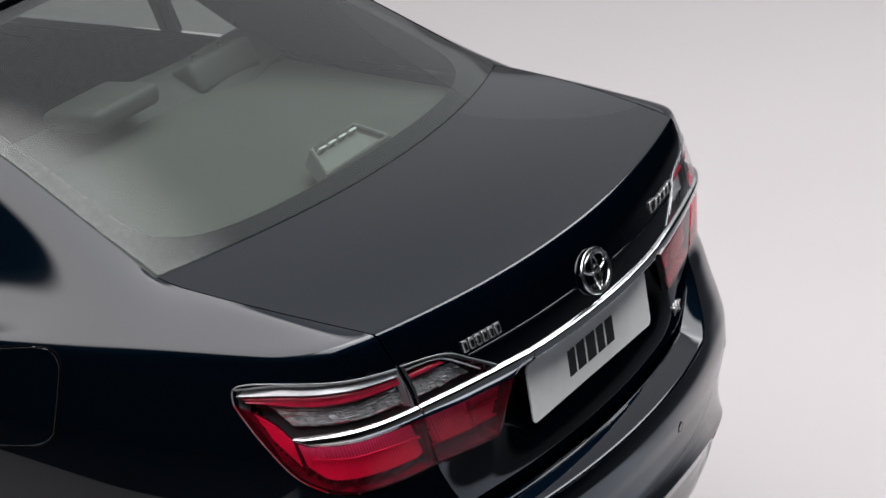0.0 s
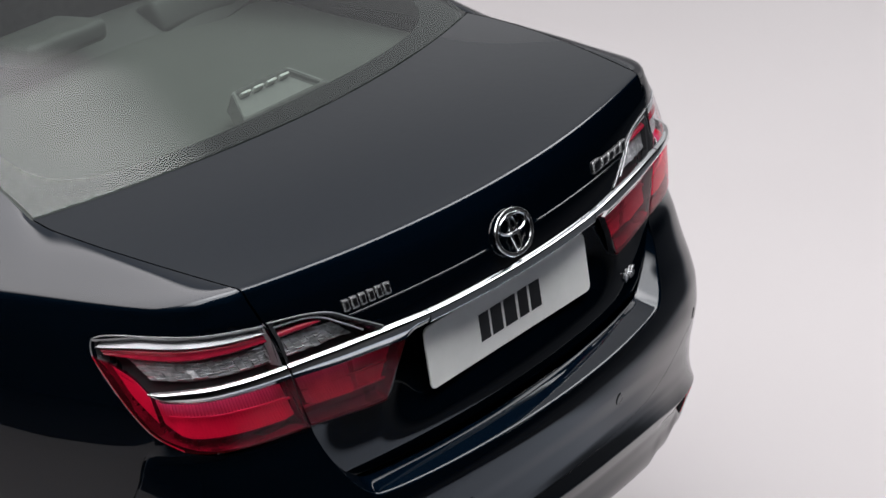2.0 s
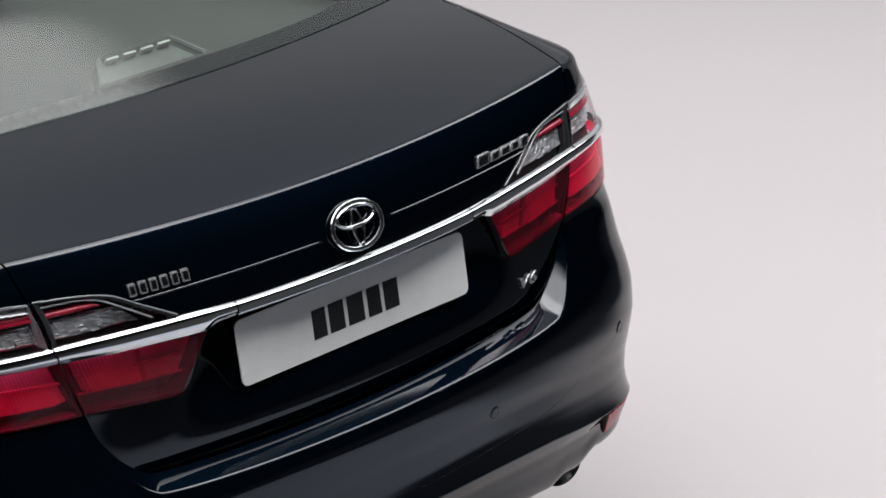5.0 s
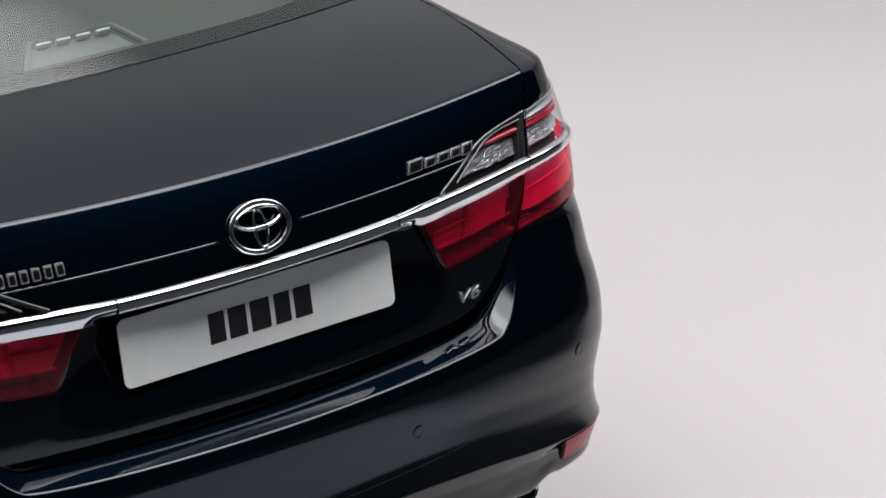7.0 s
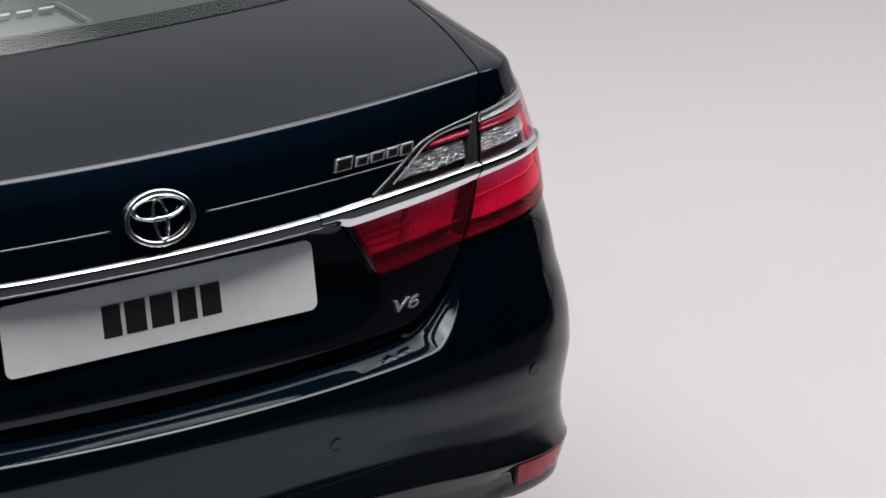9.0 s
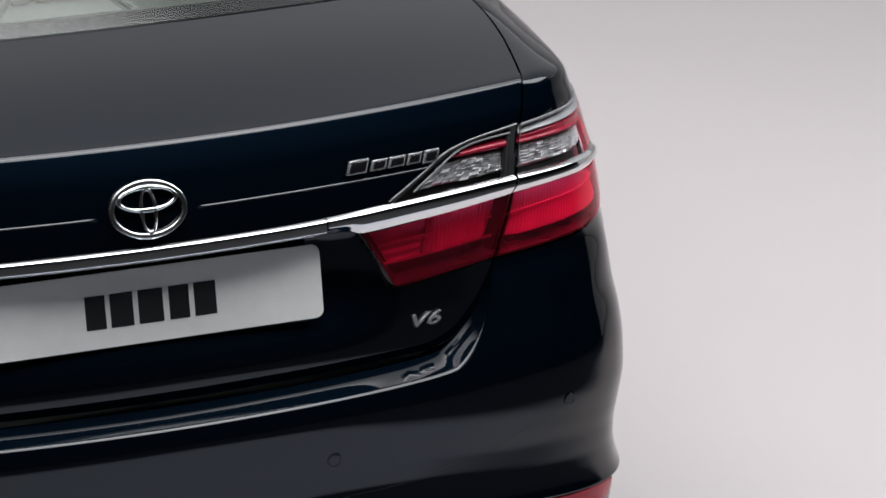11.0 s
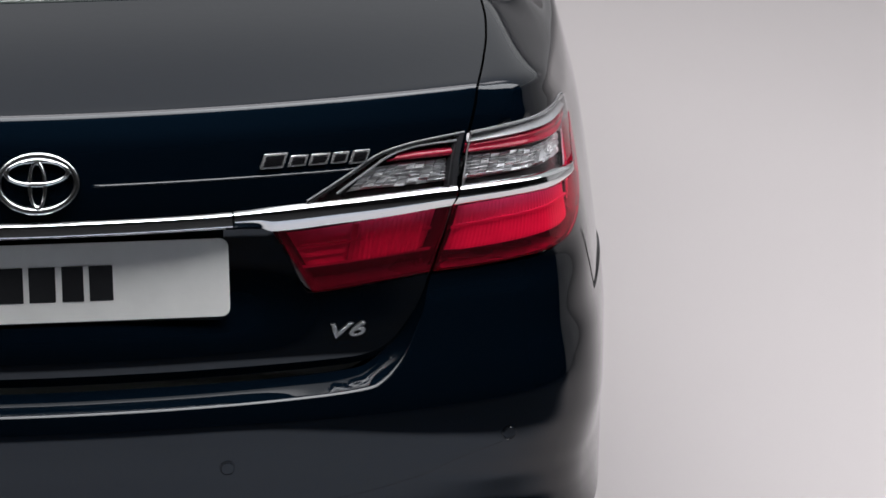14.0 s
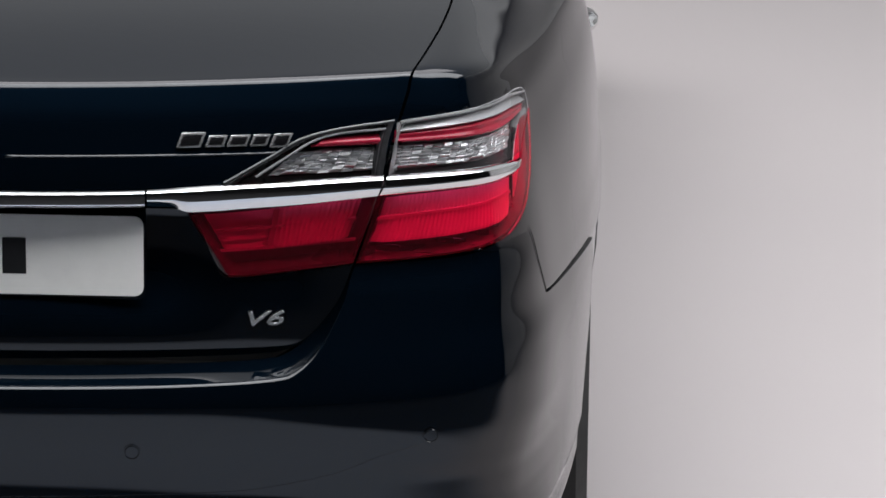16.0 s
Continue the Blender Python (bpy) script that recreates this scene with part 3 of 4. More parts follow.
def faired(fn, na, nb, low, rounds):
    """The same surface with its upper rows evened out, its rim kept."""
    P = np.array([[fn(i / na, j / nb) for j in range(nb + 1)] for i in range(na + 1)])
    w = np.array([smooth(low, low - 0.12, j / nb) for j in range(nb + 1)])[None, 1:-1, None] * 0.5
    for _ in range(rounds):
        mean = (P[2:, 1:-1] + P[:-2, 1:-1] + P[1:-1, 2:] + P[1:-1, :-2]) / 4
        P[1:-1, 1:-1] += w * (mean - P[1:-1, 1:-1])
    return lambda a, b: P[round(a * na), round(b * nb)]


wing = faired(quarter, 110, 90, 0.44, 40)
for side in (False, True):
    part("quarter_panel", sheet(wing, 110, 90, flange=0.0, out=(1, -0.2, 0.4), mirror=side), PAINT, car)

def strip(rows, top, low, off=0.0, bulge=None, lay=False):
    """A band on the body between two lines of matching points; bulge(a, b) adds to its height."""
    t, w = line_of(rows, top), line_of(rows, low)

    def fn(a, b):
        (u0, z0), (u1, z1) = t(a), w(a)
        u, z = u0 + (u1 - u0) * b, z0 + (z1 - z0) * b
        return shell(rows, u, z, off + (bulge(a, b) if bulge else 0.0) - (pocket(u, z) if lay else 0.0))

    return fn


REDPLASTIC = plain("red_reflector_plastic", (0.42, 0.012, 0.035), 0.2, vary=0.2, scale=40, ior=1.25)
for mir in (False, True):
    ref = part("reflector", sheet(strip(LOWER, [(0.622, 0.4445), (0.68, 0.4395), (0.758, 0.4335)], [(0.632, 0.401), (0.69, 0.394), (0.772, 0.389)], -0.0010, lambda a, b: -0.008 * b), 20, 6, flange=0.012, mirror=mir), REDPLASTIC, car, "oblong red reflector in a black surround")
    part("surround", sheet(strip(LOWER, [(0.619, 0.4465), (0.68, 0.4415), (0.757, 0.4355)], [(0.629, 0.397), (0.69, 0.389), (0.776, 0.384)], -0.003, lambda a, b: -0.008 * b), 20, 6, flange=0.012, mirror=mir), BLACK, ref)

# crease across the bumper and parking sensors
def groove(rows, pts, off, rad, parent, mat, name, mirror=False, n=60, squash=1.0):
    ln = line_of(rows, pts)
    path = [shell(rows, u, z, off + (face_off(u, z) if rows is LOWER else 0.0)) for u, z in (ln(i / n) for i in range(n + 1))]
    if mirror:
        path = [Vector((-q.x, q.y, q.z)) for q in path]
    return part(name, tube(bmesh.new(), path, rad, 8, squash=squash), mat, parent)


for mir in (False, True):
    groove(LOWER, [(0.0, 0.537), (0.23, 0.539), (0.38, 0.540), (0.52, 0.558), (0.60, 0.586), (0.648, 0.598)], -0.0008, 0.0010, bumper, PAINT, "crease", mir)
    for x, z in ((0.249, 0.604), (0.657, 0.610)):
        u = u_at(LOWER, z, x=x)
        c = shell(LOWER, u, z, face_off(u, z))
        up = (shell(LOWER, u, z + 0.008, face_off(u, z + 0.008)) - shell(LOWER, u, z - 0.008, face_off(u, z - 0.008))).normalized()
        along = (shell(LOWER, u + 0.01, z, face_off(u + 0.01, z)) - shell(LOWER, u - 0.01, z, face_off(u - 0.01, z))).normalized()
        nrm = along.cross(up).normalized()
        side = up.cross(nrm).normalized()
        bm = bmesh.new()
        rings = [(0.0118, 0.0009), (0.0105, 0.0011), (0.0099, 0.0005), (0.0093, 0.0005), (0.0087, 0.0011), (0.0, 0.0012)]
        vs = []
        for r, h in rings:
            vs.append([bm.verts.new(c + nrm * h + side * (r * math.cos(2 * math.pi * k / 28)) + up * (r * math.sin(2 * math.pi * k / 28))) for k in range(28)])
        for a, b in zip(vs, vs[1:]):
            for k in range(28):
                bm.faces.new((a[k], a[(k + 1) % 28], b[(k + 1) % 28], b[k]))
        bmesh.ops.remove_doubles(bm, verts=bm.verts, dist=1e-6)
        bmesh.ops.recalc_face_normals(bm, faces=bm.faces)
        if mir:
            bmesh.ops.scale(bm, vec=(-1, 1, 1), verts=bm.verts)
            bmesh.ops.reverse_faces(bm, faces=bm.faces)
        part("parking_sensor", bm, PAINT, bumper)

for mir in (False, True):
    groove(LOWER, [(0.766, 0.872), (None, 0.195, 0.862), (None, 0.212, 0.80), (None, 0.232, 0.748)], 0.0, 0.0006, bumper, SEAM, "panel_gap", mir, squash=0.6)
    groove(LOWER, [(0.768, 0.869), (None, 0.191, 0.859), (None, 0.208, 0.80), (None, 0.227, 0.750)], -0.0005, 0.0010, bumper, PAINT, "panel_edge", mir)
    groove(LOWER, [(None, 0.232, 0.748), (None, 0.30, 0.740), (None, 0.45, 0.725), (None, 0.64, 0.702)], 0.0, 0.0006, bumper, SEAM, "panel_gap", mir, squash=0.6)

# black strips added behind the panel gaps, so no light leaks through
for mir in (False, True):
    bm = sheet(strip(UPPER, [(0.582, 1.09), (0.65, 1.09)], [(0.51, 0.80), (0.58, 0.80)], -0.022), 6, 20, flange=0, mirror=mir)

    def top_gap(a, b):
        q = inner_edge(0.06 + 0.39 * a)
        return Vector((q.x + (b - 0.5) * 0.03, q.y, q.z - 0.020))

    bm = sheet(top_gap, 24, 2, flange=0, out=(0, 0, 1), mirror=mir, bm=bm)
    part("gap_backing", bm, SEAM, car)

# ---- chrome moulding across the tail ----
BAR = curve_of([(0.0, 0.0), (0.035, 0.0042), (0.08, 0.0072), (0.13, 0.0087), (0.18, 0.0092), (0.54, 0.0094), (0.60, 0.0086), (1.0, 0.0020)])
BAR_MID = curve_of([(0.0, 0.0), (0.04, 0.0046), (0.10, 0.0078), (0.17, 0.0090), (0.25, 0.0093), (0.78, 0.0094), (0.86, 0.0086), (1.0, 0.0050)])
BAR_TOP = curve_of([(0.0, 0.9592), (0.20, 0.9596), (0.26, 0.9604), (0.36, 0.9645), (0.46, 0.9677), (0.585, 0.9704), (0.68, 0.9704), (0.77, 0.963)])
BAR_LOW = curve_of([(0.0, 0.9365), (0.26, 0.9375), (0.300, 0.9365), (0.326, 0.9285), (0.36, 0.9292), (0.394, 0.9312), (0.48, 0.9352), (0.585, 0.9424), (0.68, 0.9455), (0.74, 0.944), (0.77, 0.948)])


def bar(x0, x1, slant0=0.0, slant1=0.0, section=BAR):
    def fn(a, b):
        x = x0 + (x1 - x0) * a
        zt, zl = float(BAR_TOP(abs(x))[0]), float(BAR_LOW(abs(x))[0])
        z = zt + (zl - zt) * b
        x += (slant0 * (1 - a) + slant1 * a) * (z - 0.955)
        p = shell(UPPER, u_at(UPPER, z, x=abs(x)), z, float(section(b)[0]))
        return Vector((p.x if x >= 0 else -p.x, p.y, p.z))

    return fn


def bar_outer(a, b):
    """The moulding's outer piece, round the corner to its pointed end."""
    pts_t, pts_l = BAR_OT(a), BAR_OL(a)
    u, z = pts_t + (pts_l - pts_t) * b
    return shell(UPPER, u, z, float(BAR(b)[0]) * (1 - 0.5 * smooth(0.9, 1.0, a)))


BAR_OT = line_of(UPPER, [(0.591, 0.9705), (0.64, 0.9708), (0.68, 0.9704), (None, 0.14, 0.967), (None, 0.175, 0.962), (None, 0.203, 0.9575)])
BAR_OL = line_of(UPPER, [(0.581, 0.9425), (0.63, 0.9445), (0.68, 0.9455), (None, 0.135, 0.944), (None, 0.172, 0.944), (None, 0.200, 0.9535)])
moulding = part("chrome_moulding", sheet(bar(-0.2655, 0.2655, section=BAR_MID), 90, 26, flange=0.006), CHROME, boot_lid, "bright chrome bar")
for mir in (False, True):
    part("chrome_moulding", sheet(bar(0.2685, 0.5825, 0.0, 0.27), 60, 22, flange=0.006, mirror=mir), CHROME, boot_lid, "bright chrome bar")

# ---- tail lamps ----
RIPPLE = plain("lamp_facets", (0.62, 0.62, 0.63), 0.32, metal=0.62, vary=0.3, scale=70)
DARKTRIM = plain("lamp_dark_bezel", (0.045, 0.044, 0.046), 0.3, vary=0.2)
REDSTRIPE = plain("lamp_red_stripe", (0.42, 0.013, 0.04), 0.15, vary=0.25, scale=35)
GREYHOUSING = plain("lamp_grey_housing", (0.42, 0.42, 0.425), 0.28, metal=0.2, vary=0.12)
DARKHOUSING = plain("lamp_dark_housing", (0.035, 0.035, 0.037), 0.25, vary=0.15)
THINTRIM = plain("lamp_thin_bezel", (0.36, 0.36, 0.37), 0.25, metal=0.3, vary=0.05)
PALETRIM = plain("lamp_pale_bezel", (0.50, 0.50, 0.51), 0.25, metal=0.3, vary=0.05)
SMOKED = plain("lamp_smoked_rib", (0.34, 0.33, 0.33), 0.4, vary=0.15, scale=30)
DIMINNER = plain("lamp_dim_inner", (0.60, 0.57, 0.57), 0.35, metal=0.15, vary=0.15, scale=30)
REDINNER = plain("lamp_red_inner", (0.96, 0.95, 0.95), 0.38, metal=0.12, vary=0.08, scale=30)


def facets(n, m, tilt, seed):
    """Rows of small mirror cells, each leaning its own way, set apart by fine grooves."""
    rnd = random.Random(seed)
    lean = [[(rnd.uniform(-1, 1), rnd.uniform(-1.2, 0.6), rnd.uniform(0, 1)) for _ in range(m + 1)] for _ in range(n + 1)]

    def fn(a, b):
        i, j = min(int(a * n), n - 1), min(int(b * m), m - 1)
        p, q = a * n - i - 0.5, b * m - j - 0.5
        da, db, lift = lean[i][j]
        return tilt * (da * p + db * q + 0.5 * lift) - (0.0016 if max(abs(p), abs(q)) > 0.43 else 0.0)

    return fn


def tiers(m, h, n=0, g=0.0):
    """Sloping steps that face upwards, with fine upright ribs."""
    def fn(a, b):
        return (h * min((b * m) % 1, 0.92) + g * abs((a * n) % 1 - 0.5) * 2) * min(1.0, 6 * a + 0.3, 7 * (1 - a) + 0.1)

    return fn


def inner_lamp(mir):
    lamp = part("inner_tail_lamp", sheet(strip(UPPER, [(0.330, 0.945), (0.367, 0.963), (0.435, 1.000), (0.480, 1.022), (0.526, 1.032), (0.598, 1.040)], [(0.33, 0.925), (0.38, 0.836), (0.43, 0.838), (0.47, 0.842), (0.51, 0.844), (0.545, 0.848)], 0.0010, None, True), 60, 40, flange=0, mirror=mir), DARKTRIM, car)

    def add(name, fn, na, nb, mat, label="", fl=0.003, sharp=32):
        return part(name, sheet(fn, na, nb, flange=fl, mirror=mir), mat, lamp, label, sharp)

    add("housing", strip(UPPER, [(0.43, 0.998), (0.480, 1.0235), (0.526, 1.0345), (0.601, 1.0425)], [(0.438, 0.968), (0.49, 0.969), (0.54, 0.970), (0.586, 0.970)], 0.0014, None, True), 40, 24, DARKHOUSING, "", 0)
    add("clear_lens", strip(UPPER, [(0.366, 0.967), (0.435, 1.003), (0.480, 1.026), (0.526, 1.036), (0.6025, 1.044)], [(0.368, 0.9655), (0.44, 0.966), (0.49, 0.967), (0.54, 0.967), (0.5875, 0.9675)], 0.002), 40, 14, CLEARLENS, "clear smooth upper lens", 0.004)
    add("red_lens", strip(UPPER, [(0.325, 0.925), (0.37, 0.927), (0.42, 0.930), (0.48, 0.935), (0.5765, 0.9415)], [(0.377, 0.834), (0.40, 0.8345), (0.44, 0.838), (0.49, 0.843), (0.546, 0.848)], 0.002), 40, 20, REDLENS, "translucent red lower lens", 0.012)
    # black strip added to darken the red lens's pale side wall
    add("edge_mask", strip(UPPER, [(0.3225, 0.927), (0.348, 0.879), (0.3745, 0.8325), (0.44, 0.8362), (0.49, 0.8412), (0.5465, 0.8465)], [(0.3225, 0.927), (0.348, 0.879), (0.3745, 0.8325), (0.44, 0.8362), (0.49, 0.8412), (0.5465, 0.8465)], 0.0012, lambda a, b: -0.012 * b), 60, 2, BLACK, "", 0)
    # a bright frame line under the sloping edge
    ln = line_of(UPPER, [(0.415, 0.974), (0.455, 0.998), (0.503, 1.0225), (0.535, 1.0285), (0.594, 1.031)])
    pts = [shell(UPPER, *ln(i / 40), -0.002) for i in range(41)]
    pts = [Vector((-q.x, q.y, q.z)) for q in pts] if mir else pts
    part("bezel", tube(bmesh.new(), pts, 0.0018, 8), PALETRIM, lamp)
    ln = line_of(UPPER, [(0.372, 0.968), (0.435, 1.0015), (0.480, 1.0245), (0.526, 1.0345), (0.6005, 1.0425)])
    pts = [shell(UPPER, *ln(i / 40), 0.001) for i in range(41)]
    pts = [Vector((-q.x, q.y, q.z)) for q in pts] if mir else pts
    part("lens_rim", tube(bmesh.new(), pts, 0.0013, 8), THINTRIM, lamp, "grey translucent lens rim")
    add("red_stripe", strip(UPPER, [(0.505, 1.0195), (0.54, 1.0215), (0.594, 1.0225)], [(0.49, 1.0085), (0.54, 1.0085), (0.591, 1.0085)], -0.012, lambda a, b: 0.009 * math.sin(math.pi * b) ** 0.6), 16, 14, REDSTRIPE)
    add("reflector", strip(UPPER, [(0.468, 1.001), (0.52, 1.0045), (0.588, 1.005)], [(0.432, 0.972), (0.51, 0.973), (0.580, 0.974)], -0.014, facets(9, 7, 0.0030, 5)), 108, 56, RIPPLE, "faceted bright reflector", 0.002, 12)
    # red chamber: bright cells, ribs and a dark band along the bottom
    add("reflector", strip(UPPER, [(0.345, 0.919), (0.40, 0.922), (0.44, 0.925)], [(0.372, 0.868), (0.405, 0.869), (0.43, 0.870)], -0.0165, tiers(4, 0.0050)), 12, 96, DIMINNER, "", 0.002, 12)
    add("reflector", strip(UPPER, [(0.447, 0.926), (0.51, 0.931), (0.560, 0.935)], [(0.437, 0.871), (0.49, 0.876), (0.540, 0.880)], -0.0160, tiers(1, 0.0125, 16, 0.0018)), 64, 48, DIMINNER, "", 0.002, 12)
    for z0, z1 in ((0.896, 0.900), (0.866, 0.870)):
        add("rib", strip(UPPER, [(0.36, z0 + 0.0035), (0.45, z0 + 0.0075), (0.552, z0 + 0.014)], [(0.36, z0), (0.45, z0 + 0.004), (0.552, z0 + 0.0105)], -0.010), 16, 2, SMOKED, "", 0.004)
    add("rib", strip(UPPER, [(0.440, 0.926), (0.448, 0.926)], [(0.428, 0.868), (0.436, 0.869)], -0.011), 2, 8, SMOKED, "", 0.004)


def outer_lamp(mir):
    lamp = part("outer_tail_lamp", sheet(strip(UPPER, [(0.608, 1.038), (0.678, 1.043), (0.715, 1.044), (None, 0.24, 1.040), (None, 0.308, 1.027)], [(0.555, 0.850), (0.62, 0.852), (0.72, 0.858), (None, 0.175, 0.886), (None, 0.298, 1.000)], 0.0010, None, True), 70, 40, flange=0, mirror=mir, out=(0.7, -1, 0.3)), DARKTRIM, car)

    def add(name, fn, na, nb, mat, label="", fl=0.003, sharp=32):
        return part(name, sheet(fn, na, nb, flange=fl, mirror=mir, out=(0.7, -1, 0.2)), mat, lamp, label, sharp)

    add("housing", strip(UPPER, [(0.610, 1.041), (0.65, 1.0445), (0.69, 1.0465), (None, 0.22, 1.044), (None, 0.314, 1.029)], [(0.594, 0.970), (0.64, 0.9715), (0.68, 0.972), (None, 0.165, 0.970), (None, 0.21, 0.972)], 0.0014, None, True), 60, 30, GREYHOUSING, "", 0)
    add("clear_lens", strip(UPPER, [(0.6085, 1.0425), (0.65, 1.046), (0.69, 1.048), (0.722, 1.0485), (None, 0.24, 1.045), (None, 0.318, 1.030)], [(0.5915, 0.9675), (0.64, 0.9690), (0.68, 0.9695), (None, 0.165, 0.966), (None, 0.205, 0.967), (None, 0.308, 1.004)], 0.0025), 60, 16, CLEARLENS, "clear smooth upper lens", 0.004)
    add("red_lens", strip(UPPER, [(0.5805, 0.9415), (0.63, 0.9435), (0.68, 0.9445), (None, 0.135, 0.943), (None, 0.180, 0.944), (None, 0.205, 0.957), (None, 0.235, 0.979), (None, 0.308, 1.0035)], [(0.5505, 0.848), (0.60, 0.849), (0.66, 0.8515), (0.718, 0.855), (0.752, 0.862), (None, 0.180, 0.884), (None, 0.225, 0.922), (None, 0.304, 0.998)], 0.0032), 70, 22, REDLENS, "translucent red lens round the corner", 0.012)
    part("chrome_moulding", sheet(bar_outer, 60, 22, flange=0.006, mirror=mir, out=(0.5, -1, 0.2)), CHROME, lamp, "bright chrome bar")
    add("bezel", strip(UPPER, [(0.606, 1.036), (0.66, 1.0405), (0.70, 1.0425), (None, 0.22, 1.040), (None, 0.306, 1.026)], [(0.604, 1.0275), (0.66, 1.0295), (0.70, 1.030), (None, 0.22, 1.026), (None, 0.306, 1.0165)], -0.011, lambda a, b: 0.010 * b), 40, 8, PALETRIM)
    add("red_stripe", strip(UPPER, [(0.603, 1.0255), (0.66, 1.0275), (0.70, 1.028), (None, 0.22, 1.024), (None, 0.300, 1.014)], [(0.600, 1.0095), (0.66, 1.0085), (0.70, 1.007), (None, 0.20, 1.003), (None, 0.285, 1.004)], -0.014, lambda a, b: 0.011 * math.sin(math.pi * b) ** 0.6 + 0.002 * math.sin(3 * math.pi * b)), 40, 20, REDSTRIPE)
    add("reflector", strip(UPPER, [(0.599, 1.0055), (0.66, 1.0045), (0.70, 1.003), (None, 0.245, 0.999)], [(0.593, 0.974), (0.65, 0.9755), (0.69, 0.976), (None, 0.207, 0.972)], -0.015, facets(16, 7, 0.0030, 9)), 192, 56, RIPPLE, "faceted bright reflector", 0.002, 12)
    add("reflector", strip(UPPER, [(0.586, 0.934), (0.64, 0.937), (0.70, 0.938), (None, 0.155, 0.937), (None, 0.196, 0.940)], [(0.565, 0.872), (0.62, 0.874), (0.69, 0.877), (0.745, 0.882), (None, 0.176, 0.903)], -0.0165, tiers(1, 0.0145, 40, 0.0014)), 160, 48, REDINNER, "ribbed reflector", 0.002, 12)
    add("reflector", strip(UPPER, [(None, 0.205, 0.948), (None, 0.235, 0.970), (None, 0.290, 0.992)], [(None, 0.185, 0.905), (None, 0.225, 0.938), (None, 0.284, 0.985)], -0.011), 12, 6, REDINNER, "", 0.002)
    ln = line_of(UPPER, [(0.609, 1.0405), (0.65, 1.044), (0.69, 1.046), (0.722, 1.0465), (None, 0.24, 1.043), (None, 0.312, 1.029), (None, 0.314, 1.022), (None, 0.3085, 1.003), (None, 0.303, 0.996), (None, 0.240, 0.933), (None, 0.190, 0.889), (0.757, 0.8635)])
    pts = [shell(UPPER, *ln(i / 90), 0.0) for i in range(91)]
    pts = [Vector((-q.x, q.y, q.z)) for q in pts] if mir else pts
    part("lens_rim", tube(bmesh.new(), pts, 0.0013, 8), THINTRIM, lamp, "grey translucent lens rim")
    add("rib", strip(UPPER, [(0.580, 0.909), (0.66, 0.914), (0.72, 0.916), (None, 0.17, 0.920)], [(0.579, 0.905), (0.66, 0.910), (0.72, 0.912), (None, 0.17, 0.916)], -0.007), 24, 2, REDINNER, "", 0.005)


for mir in (False, True):
    inner_lamp(mir)
    outer_lamp(mir)

# ---- lid fittings: crease line, emblem, badges, plate ----
for mir in (False, True):
    # a sharp step in the sheet that catches the light from above
    part("crease", sheet(strip(UPPER, [(0.074, 1.0062), (0.25, 1.0067), (0.447, 1.0072)], [(0.074, 1.0026), (0.25, 1.0031), (0.447, 1.0036)], 0.0001, lambda a, b: 0.0013 * math.sin(math.pi * b) * min(1, a * 40, (1 - a) * 40)), 60, 12, flange=0, mirror=mir), PAINT, boot_lid)


def on_lid(x, z, off=0.0):
    """A frame on the lid's rear face: place, and the ways to the side, up and out."""
    u = u_at(UPPER, z, x=abs(x))
    p, e = shell(UPPER, u, z, off), 0.004
    q = shell(UPPER, u_at(UPPER, z, x=abs(x) + e), z, off) - p
    up = (shell(UPPER, u_at(UPPER, z + e, x=abs(x)), z + e, off) - p).normalized()
    side = q.normalized()
    if x < 0:
        p, side, up = Vector((-p.x, p.y, p.z)), Vector((side.x, -side.y, -side.z)), Vector((-up.x, up.y, up.z))
    out = side.cross(up).normalized()
    return Matrix(((side.x, up.x, out.x, p.x), (side.y, up.y, out.y, p.y), (side.z, up.z, out.z, p.z), (0, 0, 0, 1)))


def oval(bm, m, w, h, rad, cx=0.0, cy=0.0, lift=0.004, n=48, squash=0.75):
    pts = [m @ Vector((cx + w / 2 * math.cos(2 * math.pi * k / n), cy + h / 2 * math.sin(2 * math.pi * k / n), lift)) for k in range(n)]
    rings = []
    c = m @ Vector((cx, cy, lift))
    out = (m.to_3x3() @ Vector((0, 0, 1))).normalized()
    for q in pts:
        d = (q - c).normalized()
        rings.append([bm.verts.new(q + d * (rad * math.cos(2 * math.pi * j / 10)) + out * (rad * squash * math.sin(2 * math.pi * j / 10))) for j in range(10)])
    for i in range(n):
        a, b = rings[i], rings[(i + 1) % n]
        for j in range(10):
            bm.faces.new((a[j], b[j], b[(j + 1) % 10], a[(j + 1) % 10]))
    bmesh.ops.recalc_face_normals(bm, faces=bm.faces)
    return bm


m = on_lid(0.0, 1.0105)
emblem = part("emblem", oval(bmesh.new(), m, 0.108, 0.0775, 0.0045, lift=0.006), SATIN, car, "chrome oval ring emblem")
part("crossed_ring", oval(bmesh.new(), m, 0.0205, 0.064, 0.0040, cy=-0.0025, lift=0.0062), SATIN, emblem)
part("crossed_ring", oval(bmesh.new(), m, 0.084, 0.033, 0.0038, cy=0.0150, lift=0.0068), SATIN, emblem)


def slab(bm, m, w, h, d, lean=0.0, bevel=0.0012):
    """A raised badge bar of that width and height, leaning to the right."""
    k = Matrix.Identity(4)
    k[0][1] = lean
    return box(bm, m @ k @ Matrix.Translation((0, 0, d / 2)), w, h, d, bevel, 2)


